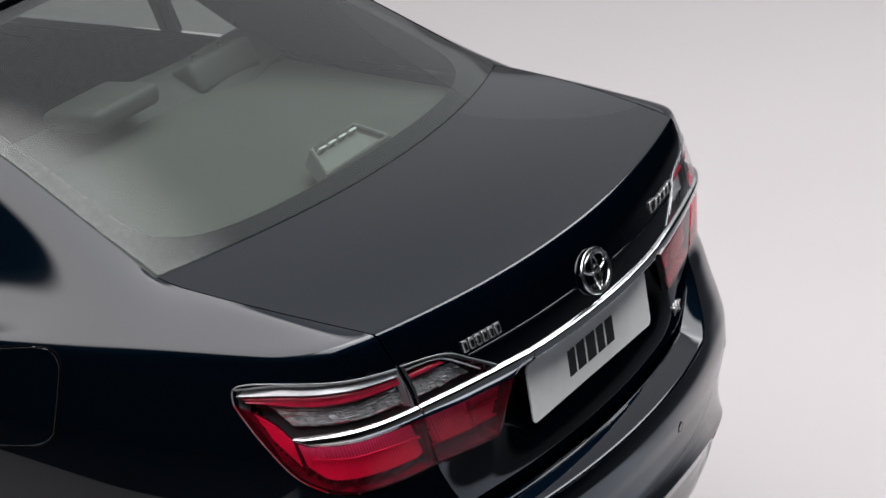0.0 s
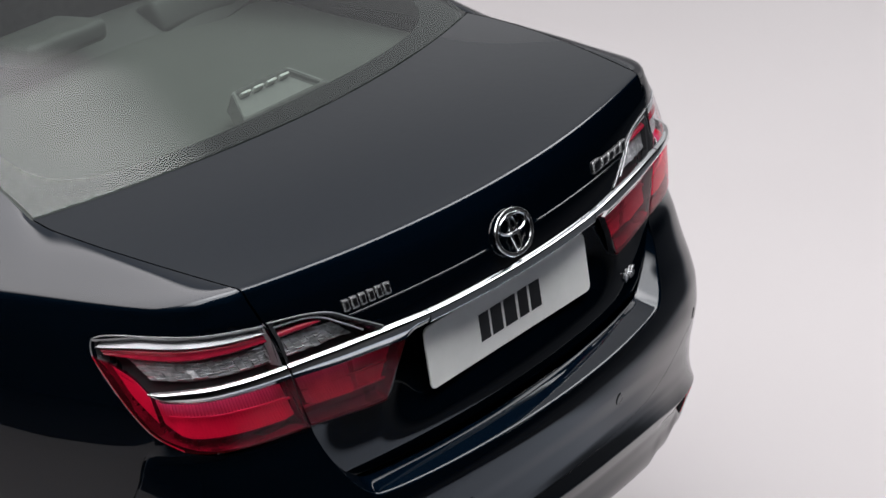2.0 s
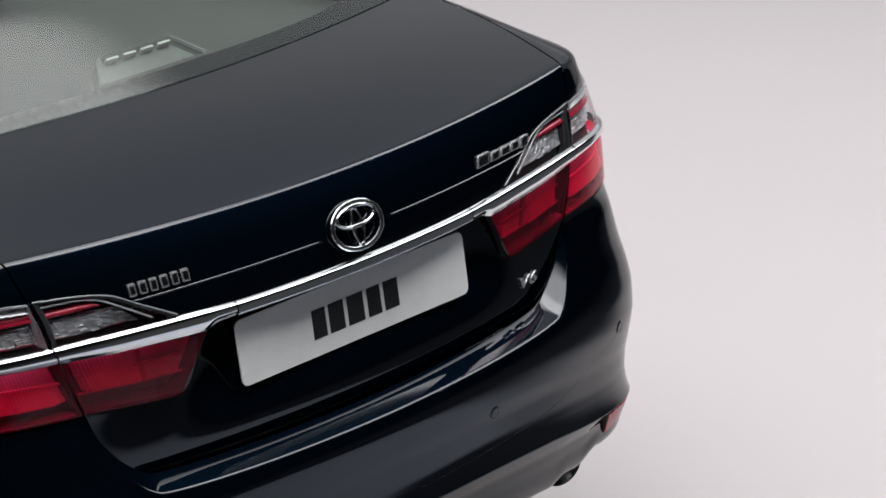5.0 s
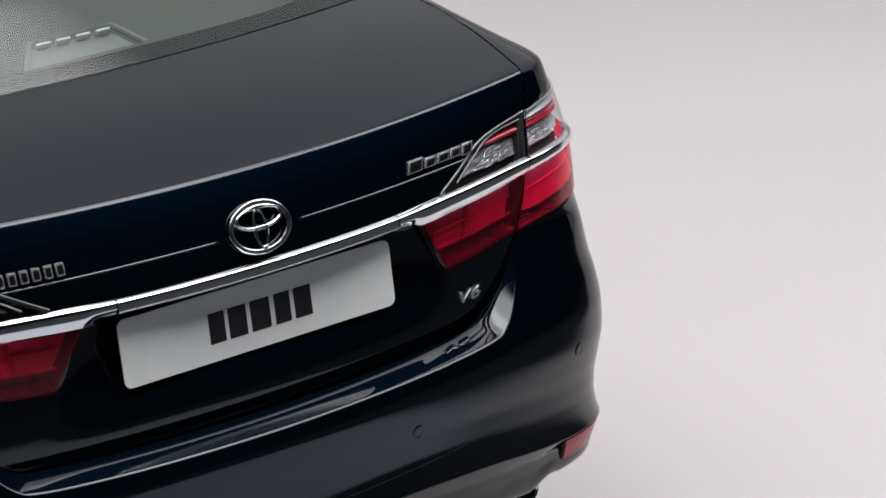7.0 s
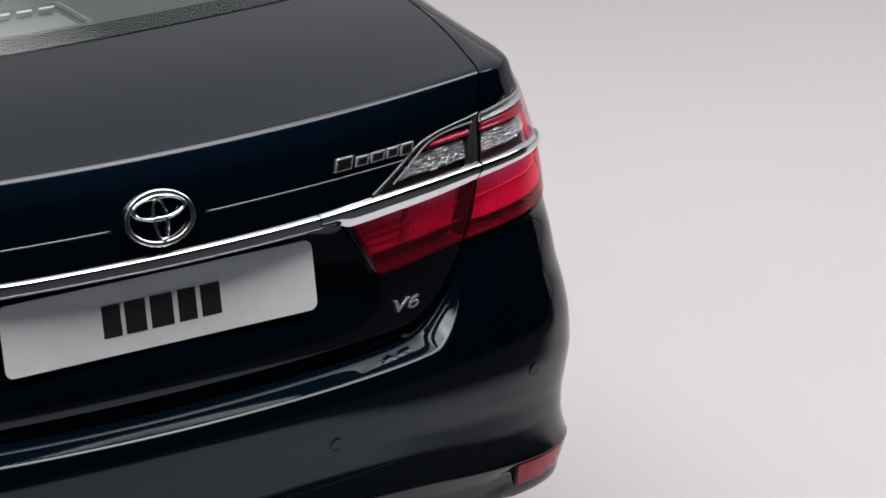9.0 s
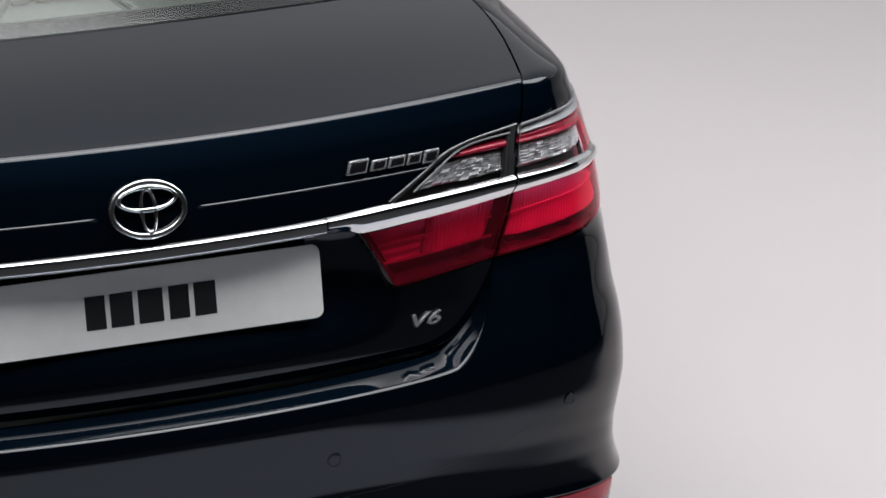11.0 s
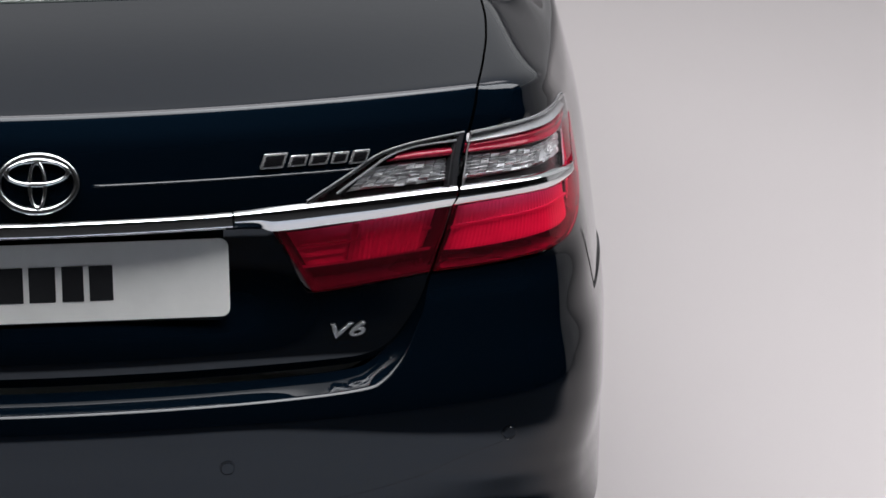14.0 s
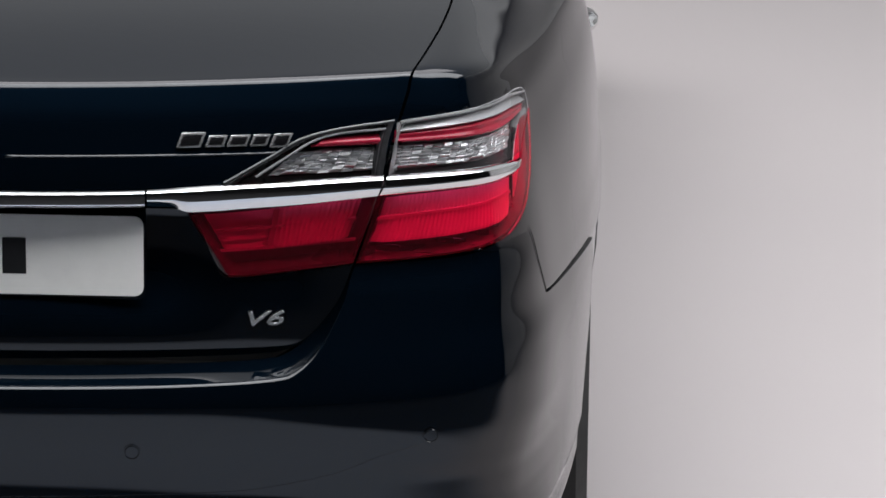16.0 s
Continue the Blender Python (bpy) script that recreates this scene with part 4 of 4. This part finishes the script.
for i in range(6):
    w = (0.0165, 0.0175, 0.0165, 0.0175, 0.0165, 0.0175)[i]
    badge = part("badge_bar", slab(bmesh.new(), on_lid(-0.4385 + 0.0191 * i, 1.0225), w * 0.84, 0.0215, 0.0045, 0.0, 0.0022), BADGE, car, "raised chrome badge bar with dark infill")
    part("infill", slab(bmesh.new(), on_lid(-0.4385 + 0.0191 * i, 1.0225) @ Matrix.Translation((0, 0, 0.0032)), w * 0.84 - 0.006, 0.0145, 0.0022, 0.0, 0.0006), GLOSSBLACK, badge)
for i in range(5):
    x, w, h, z = ((0.327, 0.034, 0.0215, 1.0245), (0.361, 0.026, 0.0165, 1.0225), (0.391, 0.028, 0.0165, 1.0225), (0.420, 0.024, 0.0165, 1.0225), (0.448, 0.026, 0.0195, 1.0215))[i]
    mm = on_lid(x, z)
    badge = part("badge_bar", slab(bmesh.new(), mm, w, h, 0.0045, 0.38, 0.0022), BADGE, car, "raised slanting chrome badge bar with dark infill")
    part("infill", slab(bmesh.new(), mm @ Matrix.Translation((0, 0, 0.0032)), w - 0.008, h - 0.006, 0.0022, 0.38, 0.0006), GLOSSBLACK, badge)


def lettering(name, text, m, height, depth, mat, parent, label, lean=0.0, width=1.0):
    cu = bpy.data.curves.new(name, "FONT")
    cu.body, cu.size, cu.extrude, cu.bevel_depth, cu.align_x, cu.align_y, cu.shear = text, 1.0, depth / 2 / height, 0.012, "CENTER", "CENTER", lean
    cu.space_character = 1.0
    tmp = bpy.data.objects.new(name, cu)
    scene.collection.objects.link(tmp)
    bpy.context.view_layer.update()
    me = bpy.data.meshes.new_from_object(tmp.evaluated_get(bpy.context.evaluated_depsgraph_get()))
    bpy.data.objects.remove(tmp)
    s = height / 0.72
    me.transform(m @ Matrix.Translation((0, 0, depth / 2)) @ Matrix.Diagonal((s * width, s, height, 1)))
    me.materials.clear()
    me.materials.append(mat)
    ob = new(name, me)
    ob.parent, ob["label"] = parent, label
    return ob


lettering("engine_badge", "V6", on_lid(0.4210, 0.7725), 0.0205, 0.004, BADGE, boot_lid, "raised chrome engine badge reading V6", 0.28, 1.80)

# number plate on its carrier
PLATE_POSE = Matrix.Translation((0, 0.0140, 0.8622)) @ pose(0, 0, 0, 90 - 7.9, 0, 0)


def rounded_plate(bm, w, h, r, d, z0):
    n, ring = 8, []
    for cx, cy, a0 in ((w / 2 - r, h / 2 - r, 0), (-w / 2 + r, h / 2 - r, 90), (-w / 2 + r, -h / 2 + r, 180), (w / 2 - r, -h / 2 + r, 270)):
        for k in range(n + 1):
            a = radians(a0 + 90 * k / n)
            ring.append((cx + r * math.cos(a), cy + r * math.sin(a)))
    lo = [bm.verts.new(PLATE_POSE @ Vector((x, y, z0))) for x, y in ring]
    hi = [bm.verts.new(PLATE_POSE @ Vector((x, y, z0 + d - 0.0006))) for x, y in ring]
    top = [bm.verts.new(PLATE_POSE @ Vector((x * 0.9985, y * 0.993, z0 + d))) for x, y in ring]
    c = len(ring)
    for a, b in ((lo, hi), (hi, top)):
        for k in range(c):
            bm.faces.new((a[k], a[(k + 1) % c], b[(k + 1) % c], b[k]))
    bm.faces.new(top)
    bm.faces.new(lo[::-1])
    return bm


plate = part("number_plate", rounded_plate(bmesh.new(), 0.520, 0.112, 0.013, 0.003, 0.0), PLATE, car, "plain light grey plate with five black bars")
part("plate_carrier", rounded_plate(bmesh.new(), 0.44, 0.09, 0.01, 0.029, -0.0295), BLACK, plate)
for i in range(5):
    bm = bmesh.new()
    w = (0.030, 0.034, 0.037, 0.030, 0.033)[i]
    x = (-0.0835, -0.0445, -0.001, 0.0415, 0.081)[i]
    box(bm, PLATE_POSE @ Matrix.Translation((x, -0.002, 0.0033)), w, 0.050, 0.0012, 0.0004, 1)
    part("plate_bar", bm, INK, plate)

# ---- rear window and roof ----
Z_MID = curve_of([(0.42, 1.165), (0.53, 1.212), (0.70, 1.284), (0.90, 1.357), (1.15, 1.432), (1.35, 1.462)])


def screen(x_part, y_part, off=0.0):
    """The rear window: across -1 to 1, up 0 to 1."""
    a = abs(x_part)
    x = a * 0.63
    for _ in range(5):
        y0 = GLASS_Y(x) + 0.0015
        y = y0 + (1.16 - y0) * y_part
        x = a * (float(GLASS_EDGE(max(y, 0.53))[0]) - 0.002)

    def height(v):
        ze = float(GLASS_EDGE(v)[1]) if v >= 0.53 else 1.150 - (0.53 - v) * 0.45
        return float(Z_MID(v)[0]) * (1 - a * a) + ze * a * a

    # the lower edge settles to the height of the lid's rim
    z = height(y) + (GLASS_Z(x) + 0.002 - height(y0)) * smooth(0.22, 0.0, y_part)
    return Vector((x if x_part >= 0 else -x, y, z - off))


window = part("rear_window", sheet(lambda a, b: screen(2 * a - 1, b), 96, 72, flange=0.004, out=(0, -0.4, 1)), GLASS, car, "sloping tinted rear window")


def frit(a, b):
    """The black border under the glass, with rounded inner corners."""
    t = 2 * math.pi * a
    c, s = math.cos(t), math.sin(t)
    k = max(abs(c), abs(s))
    ox, oy = c / k, s / k
    e = 2 / 7
    ix = math.copysign(abs(c) ** e, c) * 0.915
    iy = 0.5 + (math.copysign(abs(s) ** e, s) * 0.455) + 0.015
    return screen(ox + (ix - ox) * b, 0.5 + oy * 0.5 + (iy - 0.5 - oy * 0.5) * b, 0.008)


part("border", sheet(frit, 320, 10, flange=0.0, out=(0, -0.4, 1)), FRIT, window, "black printed border")


def roof(a, b):
    y = 1.17 + 2.2 * b
    x = (2 * a - 1) * (0.56 + 0.03 * math.sin(math.pi * min(b, 1)))
    return Vector((x, y, 1.438 + 0.035 * math.sin(math.pi * (0.1 + 0.8 * b)) - 0.055 * (2 * a - 1) ** 2))


part("roof", sheet(roof, 24, 20, flange=0.03, out=(0, 0, 1)), PAINT, car)


# ---- sides ahead of the rear wings ----
def flank(a, b):
    y = 1.06 + 2.4 * a
    z = 1.05 - 0.78 * b
    return Vector((row_at(UPPER, max(z, 0.6))[5] - taper(y) - 0.005 - 0.04 * smooth(0.6, 0.27, z), y, z))


def window_pane(y0, y1, tip=0.0):
    def fn(a, b):
        yb, yt = y0 + (y1 - y0) * a, y0 + tip + (y1 - y0 - tip) * a
        y = yb + (yt - yb) * b
        z = 1.115 - 0.03 * smooth(1.2, 1.9, y) + (1.385 - 1.115) * b
        return Vector((0.735 - 0.135 * b - 0.02 * b * b, y, z))

    return fn


for mir in (False, True):
    door = part("rear_door", sheet(flank, 30, 14, flange=0.02, out=(1, 0, 0), mirror=mir), PAINT, car)
    part("window_pane", sheet(window_pane(1.19, 1.36, 0.13), 6, 8, flange=0.003, out=(1, 0, 0.3), mirror=mir), SIDEGLASS, door)
    part("window_pane", sheet(window_pane(1.395, 2.25), 8, 8, flange=0.003, out=(1, 0, 0.3), mirror=mir), SIDEGLASS, door)
    part("window_pane", sheet(window_pane(2.33, 3.2), 8, 8, flange=0.003, out=(1, 0, 0.3), mirror=mir), SIDEGLASS, door)
    for y0, y1 in ((1.355, 1.40), (2.245, 2.335)):
        part("window_pillar", sheet(window_pane(y0, y1), 3, 8, flange=0.02, out=(1, 0, 0.3), mirror=mir), BLACK, door)

    def sill(a, b):
        return Vector(((0.815 - taper(1.1 + 2.3 * a)) * (1 - b) + 0.715 * b, 1.1 + 2.3 * a, 1.055 + 0.058 * b - 0.02 * b * smooth(0.05, 0.4, a)))

    part("window_sill", sheet(sill, 12, 3, flange=0.02, out=(0.3, 0, 1), mirror=mir), PAINT, door)
    # handle
    sx = -1 if mir else 1
    bm = tube(bmesh.new(), [(sx * (0.832 + 0.032 * math.sin(math.pi * k / 12) ** 0.5), 1.13 + 0.19 * k / 12, 0.912) for k in range(13)], lambda t: 0.006 + 0.005 * math.sin(math.pi * t), 10, squash=1.2)
    part("door_handle", bm, CHROME, door, "chrome pull handle")
    part("door_handle_cup", box(bmesh.new(), pose(sx * 0.842, 1.24, 0.912), 0.012, 0.12, 0.05, 0.005), BLACK, door)

    def lining(a, b):
        return Vector((0.775 - 0.05 * b, 1.12 + 2.3 * a, 0.75 + 0.345 * b))

    part("door_lining", sheet(lining, 10, 4, flange=0.0, out=(-1, 0, 0), mirror=mir), GREYPLASTIC, door)

    def pillar_lining(a, b):
        y = 0.60 + 0.56 * a
        xe, ze = GLASS_EDGE(y)
        top = Vector((float(xe) - 0.01, y, float(ze) - 0.03))
        low = Vector((0.72, y + 0.03, 1.10))
        return top.lerp(low, b)

    part("pillar_lining", sheet(pillar_lining, 14, 6, flange=0.0, out=(-1, 0, 0), mirror=mir), CLOTH, car)

part("headlining", sheet(lambda a, b: roof(a, b) - Vector((0, 0, 0.045)), 12, 8, flange=0, out=(0, 0, -1)), CLOTH, car)

# ---- wheels, arches, underside, exhaust ----
def revolve(bm, prof, c, axis_sign, n=64):
    rings = [[bm.verts.new((c[0] + axis_sign * dx, c[1] + r * math.cos(2 * math.pi * k / n), c[2] + r * math.sin(2 * math.pi * k / n))) for k in range(n)] for dx, r in prof]
    for a, b in zip(rings, rings[1:]):
        for k in range(n):
            bm.faces.new((a[k], a[(k + 1) % n], b[(k + 1) % n], b[k]))
    bmesh.ops.remove_doubles(bm, verts=bm.verts, dist=1e-6)
    bmesh.ops.recalc_face_normals(bm, faces=bm.faces)
    return bm


for y in (1.03, 3.805):
    for sx in (1, -1):
        c = (sx * (0.765 if y < 2 else 0.70), y, 0.328)
        wheel = part("wheel", revolve(bmesh.new(), [(-0.10, 0.225), (-0.105, 0.29), (-0.09, 0.322), (-0.05, 0.328), (0.05, 0.328), (0.09, 0.322), (0.108, 0.29), (0.10, 0.225)], c, sx), RUBBER, car, "black rubber tyre on an alloy rim")
        rim = part("rim", revolve(bmesh.new(), [(-0.09, 0.226), (0.0, 0.20), (0.08, 0.222), (0.10, 0.226)], c, sx), ALLOY, wheel)
        bm = bmesh.new()
        for k in range(5):
            r = Matrix.Translation((c[0] + sx * 0.075, c[1], c[2])) @ pose(0, 0, 0, 72 * k, 0, 0)
            box(bm, r @ Matrix.Translation((0, 0, 0.115)), 0.03, 0.055, 0.2, 0.008)
        part("spokes", bm, ALLOY, wheel)

        def arch(a, b):
            t = math.pi * a
            return Vector((c[0] - sx * 0.14 + sx * 0.22 * b, y + 0.372 * math.cos(t), 0.325 + 0.372 * math.sin(t)))

        part("arch_liner", sheet(arch, 24, 3, flange=0, out=(0, 0, -1)), BLACK, car)
part("underside", box(bmesh.new(), pose(0, 2.3, 0.30), 1.30, 4.2, 0.10, 0.02), BLACK, car)
part("rear_panel", box(bmesh.new(), pose(0, 0.22, 0.46), 1.30, 0.06, 0.34, 0.02), BLACK, car)
for sx in (1, -1):
    bm = bmesh.new()
    prof = [(0.14, 0.030), (0.0, 0.034), (-0.012, 0.0365), (-0.016, 0.034), (-0.012, 0.0315), (0.10, 0.029)]
    rings = [[bm.verts.new((sx * 0.555 + r * 1.35 * math.cos(2 * math.pi * k / 32), 0.075 + dy, 0.343 + r * math.sin(2 * math.pi * k / 32))) for k in range(32)] for dy, r in prof]
    for a, b in zip(rings, rings[1:]):
        for k in range(32):
            bm.faces.new((a[k], a[(k + 1) % 32], b[(k + 1) % 32], b[k]))
    bmesh.ops.recalc_face_normals(bm, faces=bm.faces)
    pipe = part("exhaust_tip", bm, DARKCHROME, car, "oval dark chrome exhaust tip")
    part("exhaust_pipe", tube(bmesh.new(), [(sx * 0.555, 0.14, 0.343), (sx * 0.53, 0.5, 0.31), (sx * 0.4, 1.0, 0.28)], 0.024, 12), BLACK, pipe)

# ---- cabin seen through the rear window ----
part("parcel_shelf", sheet(lambda a, b: Vector(((2 * a - 1) * (0.60 + 0.06 * b), 0.49 + 0.56 * b + 0.10 * (2 * a - 1) ** 2 * (1 - b), 1.138 - 0.008 * b - 0.030 * (2 * a - 1) ** 2)), 20, 12, flange=0.02, out=(0, 0, 1)), SHELFCLOTH, car, "grey cloth parcel shelf")


def seat_back(a, b):
    x = (2 * a - 1) * 0.66
    y = 1.03 + 0.16 * math.sin(math.pi * 0.5 * b) - 0.02 * math.cos(3 * math.pi * (2 * a - 1)) * (1 - b)
    z = 1.115 + 0.045 * math.sin(math.pi * b) - 0.10 * max(0, b - 0.75)
    return Vector((x, y, z))


seat = part("rear_seat", sheet(seat_back, 36, 10, flange=0.35, out=(0, -0.3, 1)), LEATHER, car, "grey leather rear bench")
for x, w, d, h, y, z, lean in ((-0.44, 0.24, 0.07, 0.075, 1.085, 1.138, -32), (0.0, 0.23, 0.135, 0.045, 1.075, 1.190, -6), (0.44, 0.24, 0.07, 0.075, 1.085, 1.138, -32)):
    bm = box(bmesh.new(), pose(x, y, z, lean, 0, 0), w, d, h, 0.016, 4)
    rest = part("headrest", bm, LEATHER, car)
    for dx in (-0.05, 0.05):
        part("headrest_post", tube(bmesh.new(), [(x + dx, 1.11, 1.10), (x + dx, 1.105, 1.18)], 0.006, 8), SATIN, rest)
for x in (-0.38, 0.38):
    front_seat = part("front_seat", box(bmesh.new(), pose(x, 1.95, 0.92, -16, 0, 0), 0.50, 0.16, 0.62, 0.06, 4), LEATHER, car)
    part("headrest", box(bmesh.new(), pose(x, 2.06, 1.30, -14, 0, 0), 0.27, 0.10, 0.17, 0.035, 4), LEATHER, front_seat)

# high brake lamp on the shelf
HOUSE = [Vector((-0.084, 0.551, 1.203)), Vector((0.084, 0.551, 1.203)), Vector((0.125, 0.493, 1.1735)), Vector((-0.125, 0.493, 1.1735))]
bm = bmesh.new()
mid = sum(HOUSE, Vector()) / 4
inn = [mid + (p - mid) * 0.90 for p in HOUSE]
rows = [[Vector((p.x * 1.10, mid.y + (p.y - mid.y) * 1.25, p.z - 0.035)) for p in HOUSE], HOUSE, inn, [p - Vector((0, 0, 0.012)) for p in inn]]
vs = [[bm.verts.new(p) for p in r] for r in rows]
for a, b in zip(vs, vs[1:]):
    for k in range(4):
        bm.faces.new((a[k], a[(k + 1) % 4], b[(k + 1) % 4], b[k]))
bm.faces.new(vs[-1])
bmesh.ops.bevel(bm, geom=list(bm.edges), offset=0.002, segments=2, affect="EDGES")
bmesh.ops.recalc_face_normals(bm, faces=bm.faces)
brake = part("high_brake_lamp", bm, GREYPLASTIC, car, "grey high brake lamp housing with four lamps")
for k in range(4):
    x = -0.058 + 0.0387 * k
    part("diode", box(bmesh.new(), pose(x, 0.541, 1.193, 27, 0, 0), 0.028, 0.006, 0.012, 0.002), WHITEDIODE, brake)

# fuel flap on the left wing
FLAP = [(None, 0.83, 1.040), (None, 0.747, 1.050), (None, 0.673, 1.060), (None, 0.642, 1.053), (None, 0.628, 1.030), (None, 0.627, 0.994), (None, 0.630, 0.918), (None, 0.645, 0.898), (None, 0.672, 0.886), (None, 0.748, 0.876), (None, 0.83, 0.870)]
INSET = [(None, y + 0.004, z + (0.978 - z) * 0.035) for _, y, z in FLAP]
groove(UPPER, FLAP, 0.0002, 0.0017, car, SEAM, "fuel_flap_gap", True, n=110, squash=0.6)
groove(UPPER, INSET, -0.0006, 0.0020, car, PAINT, "fuel_flap_edge", True, n=110)
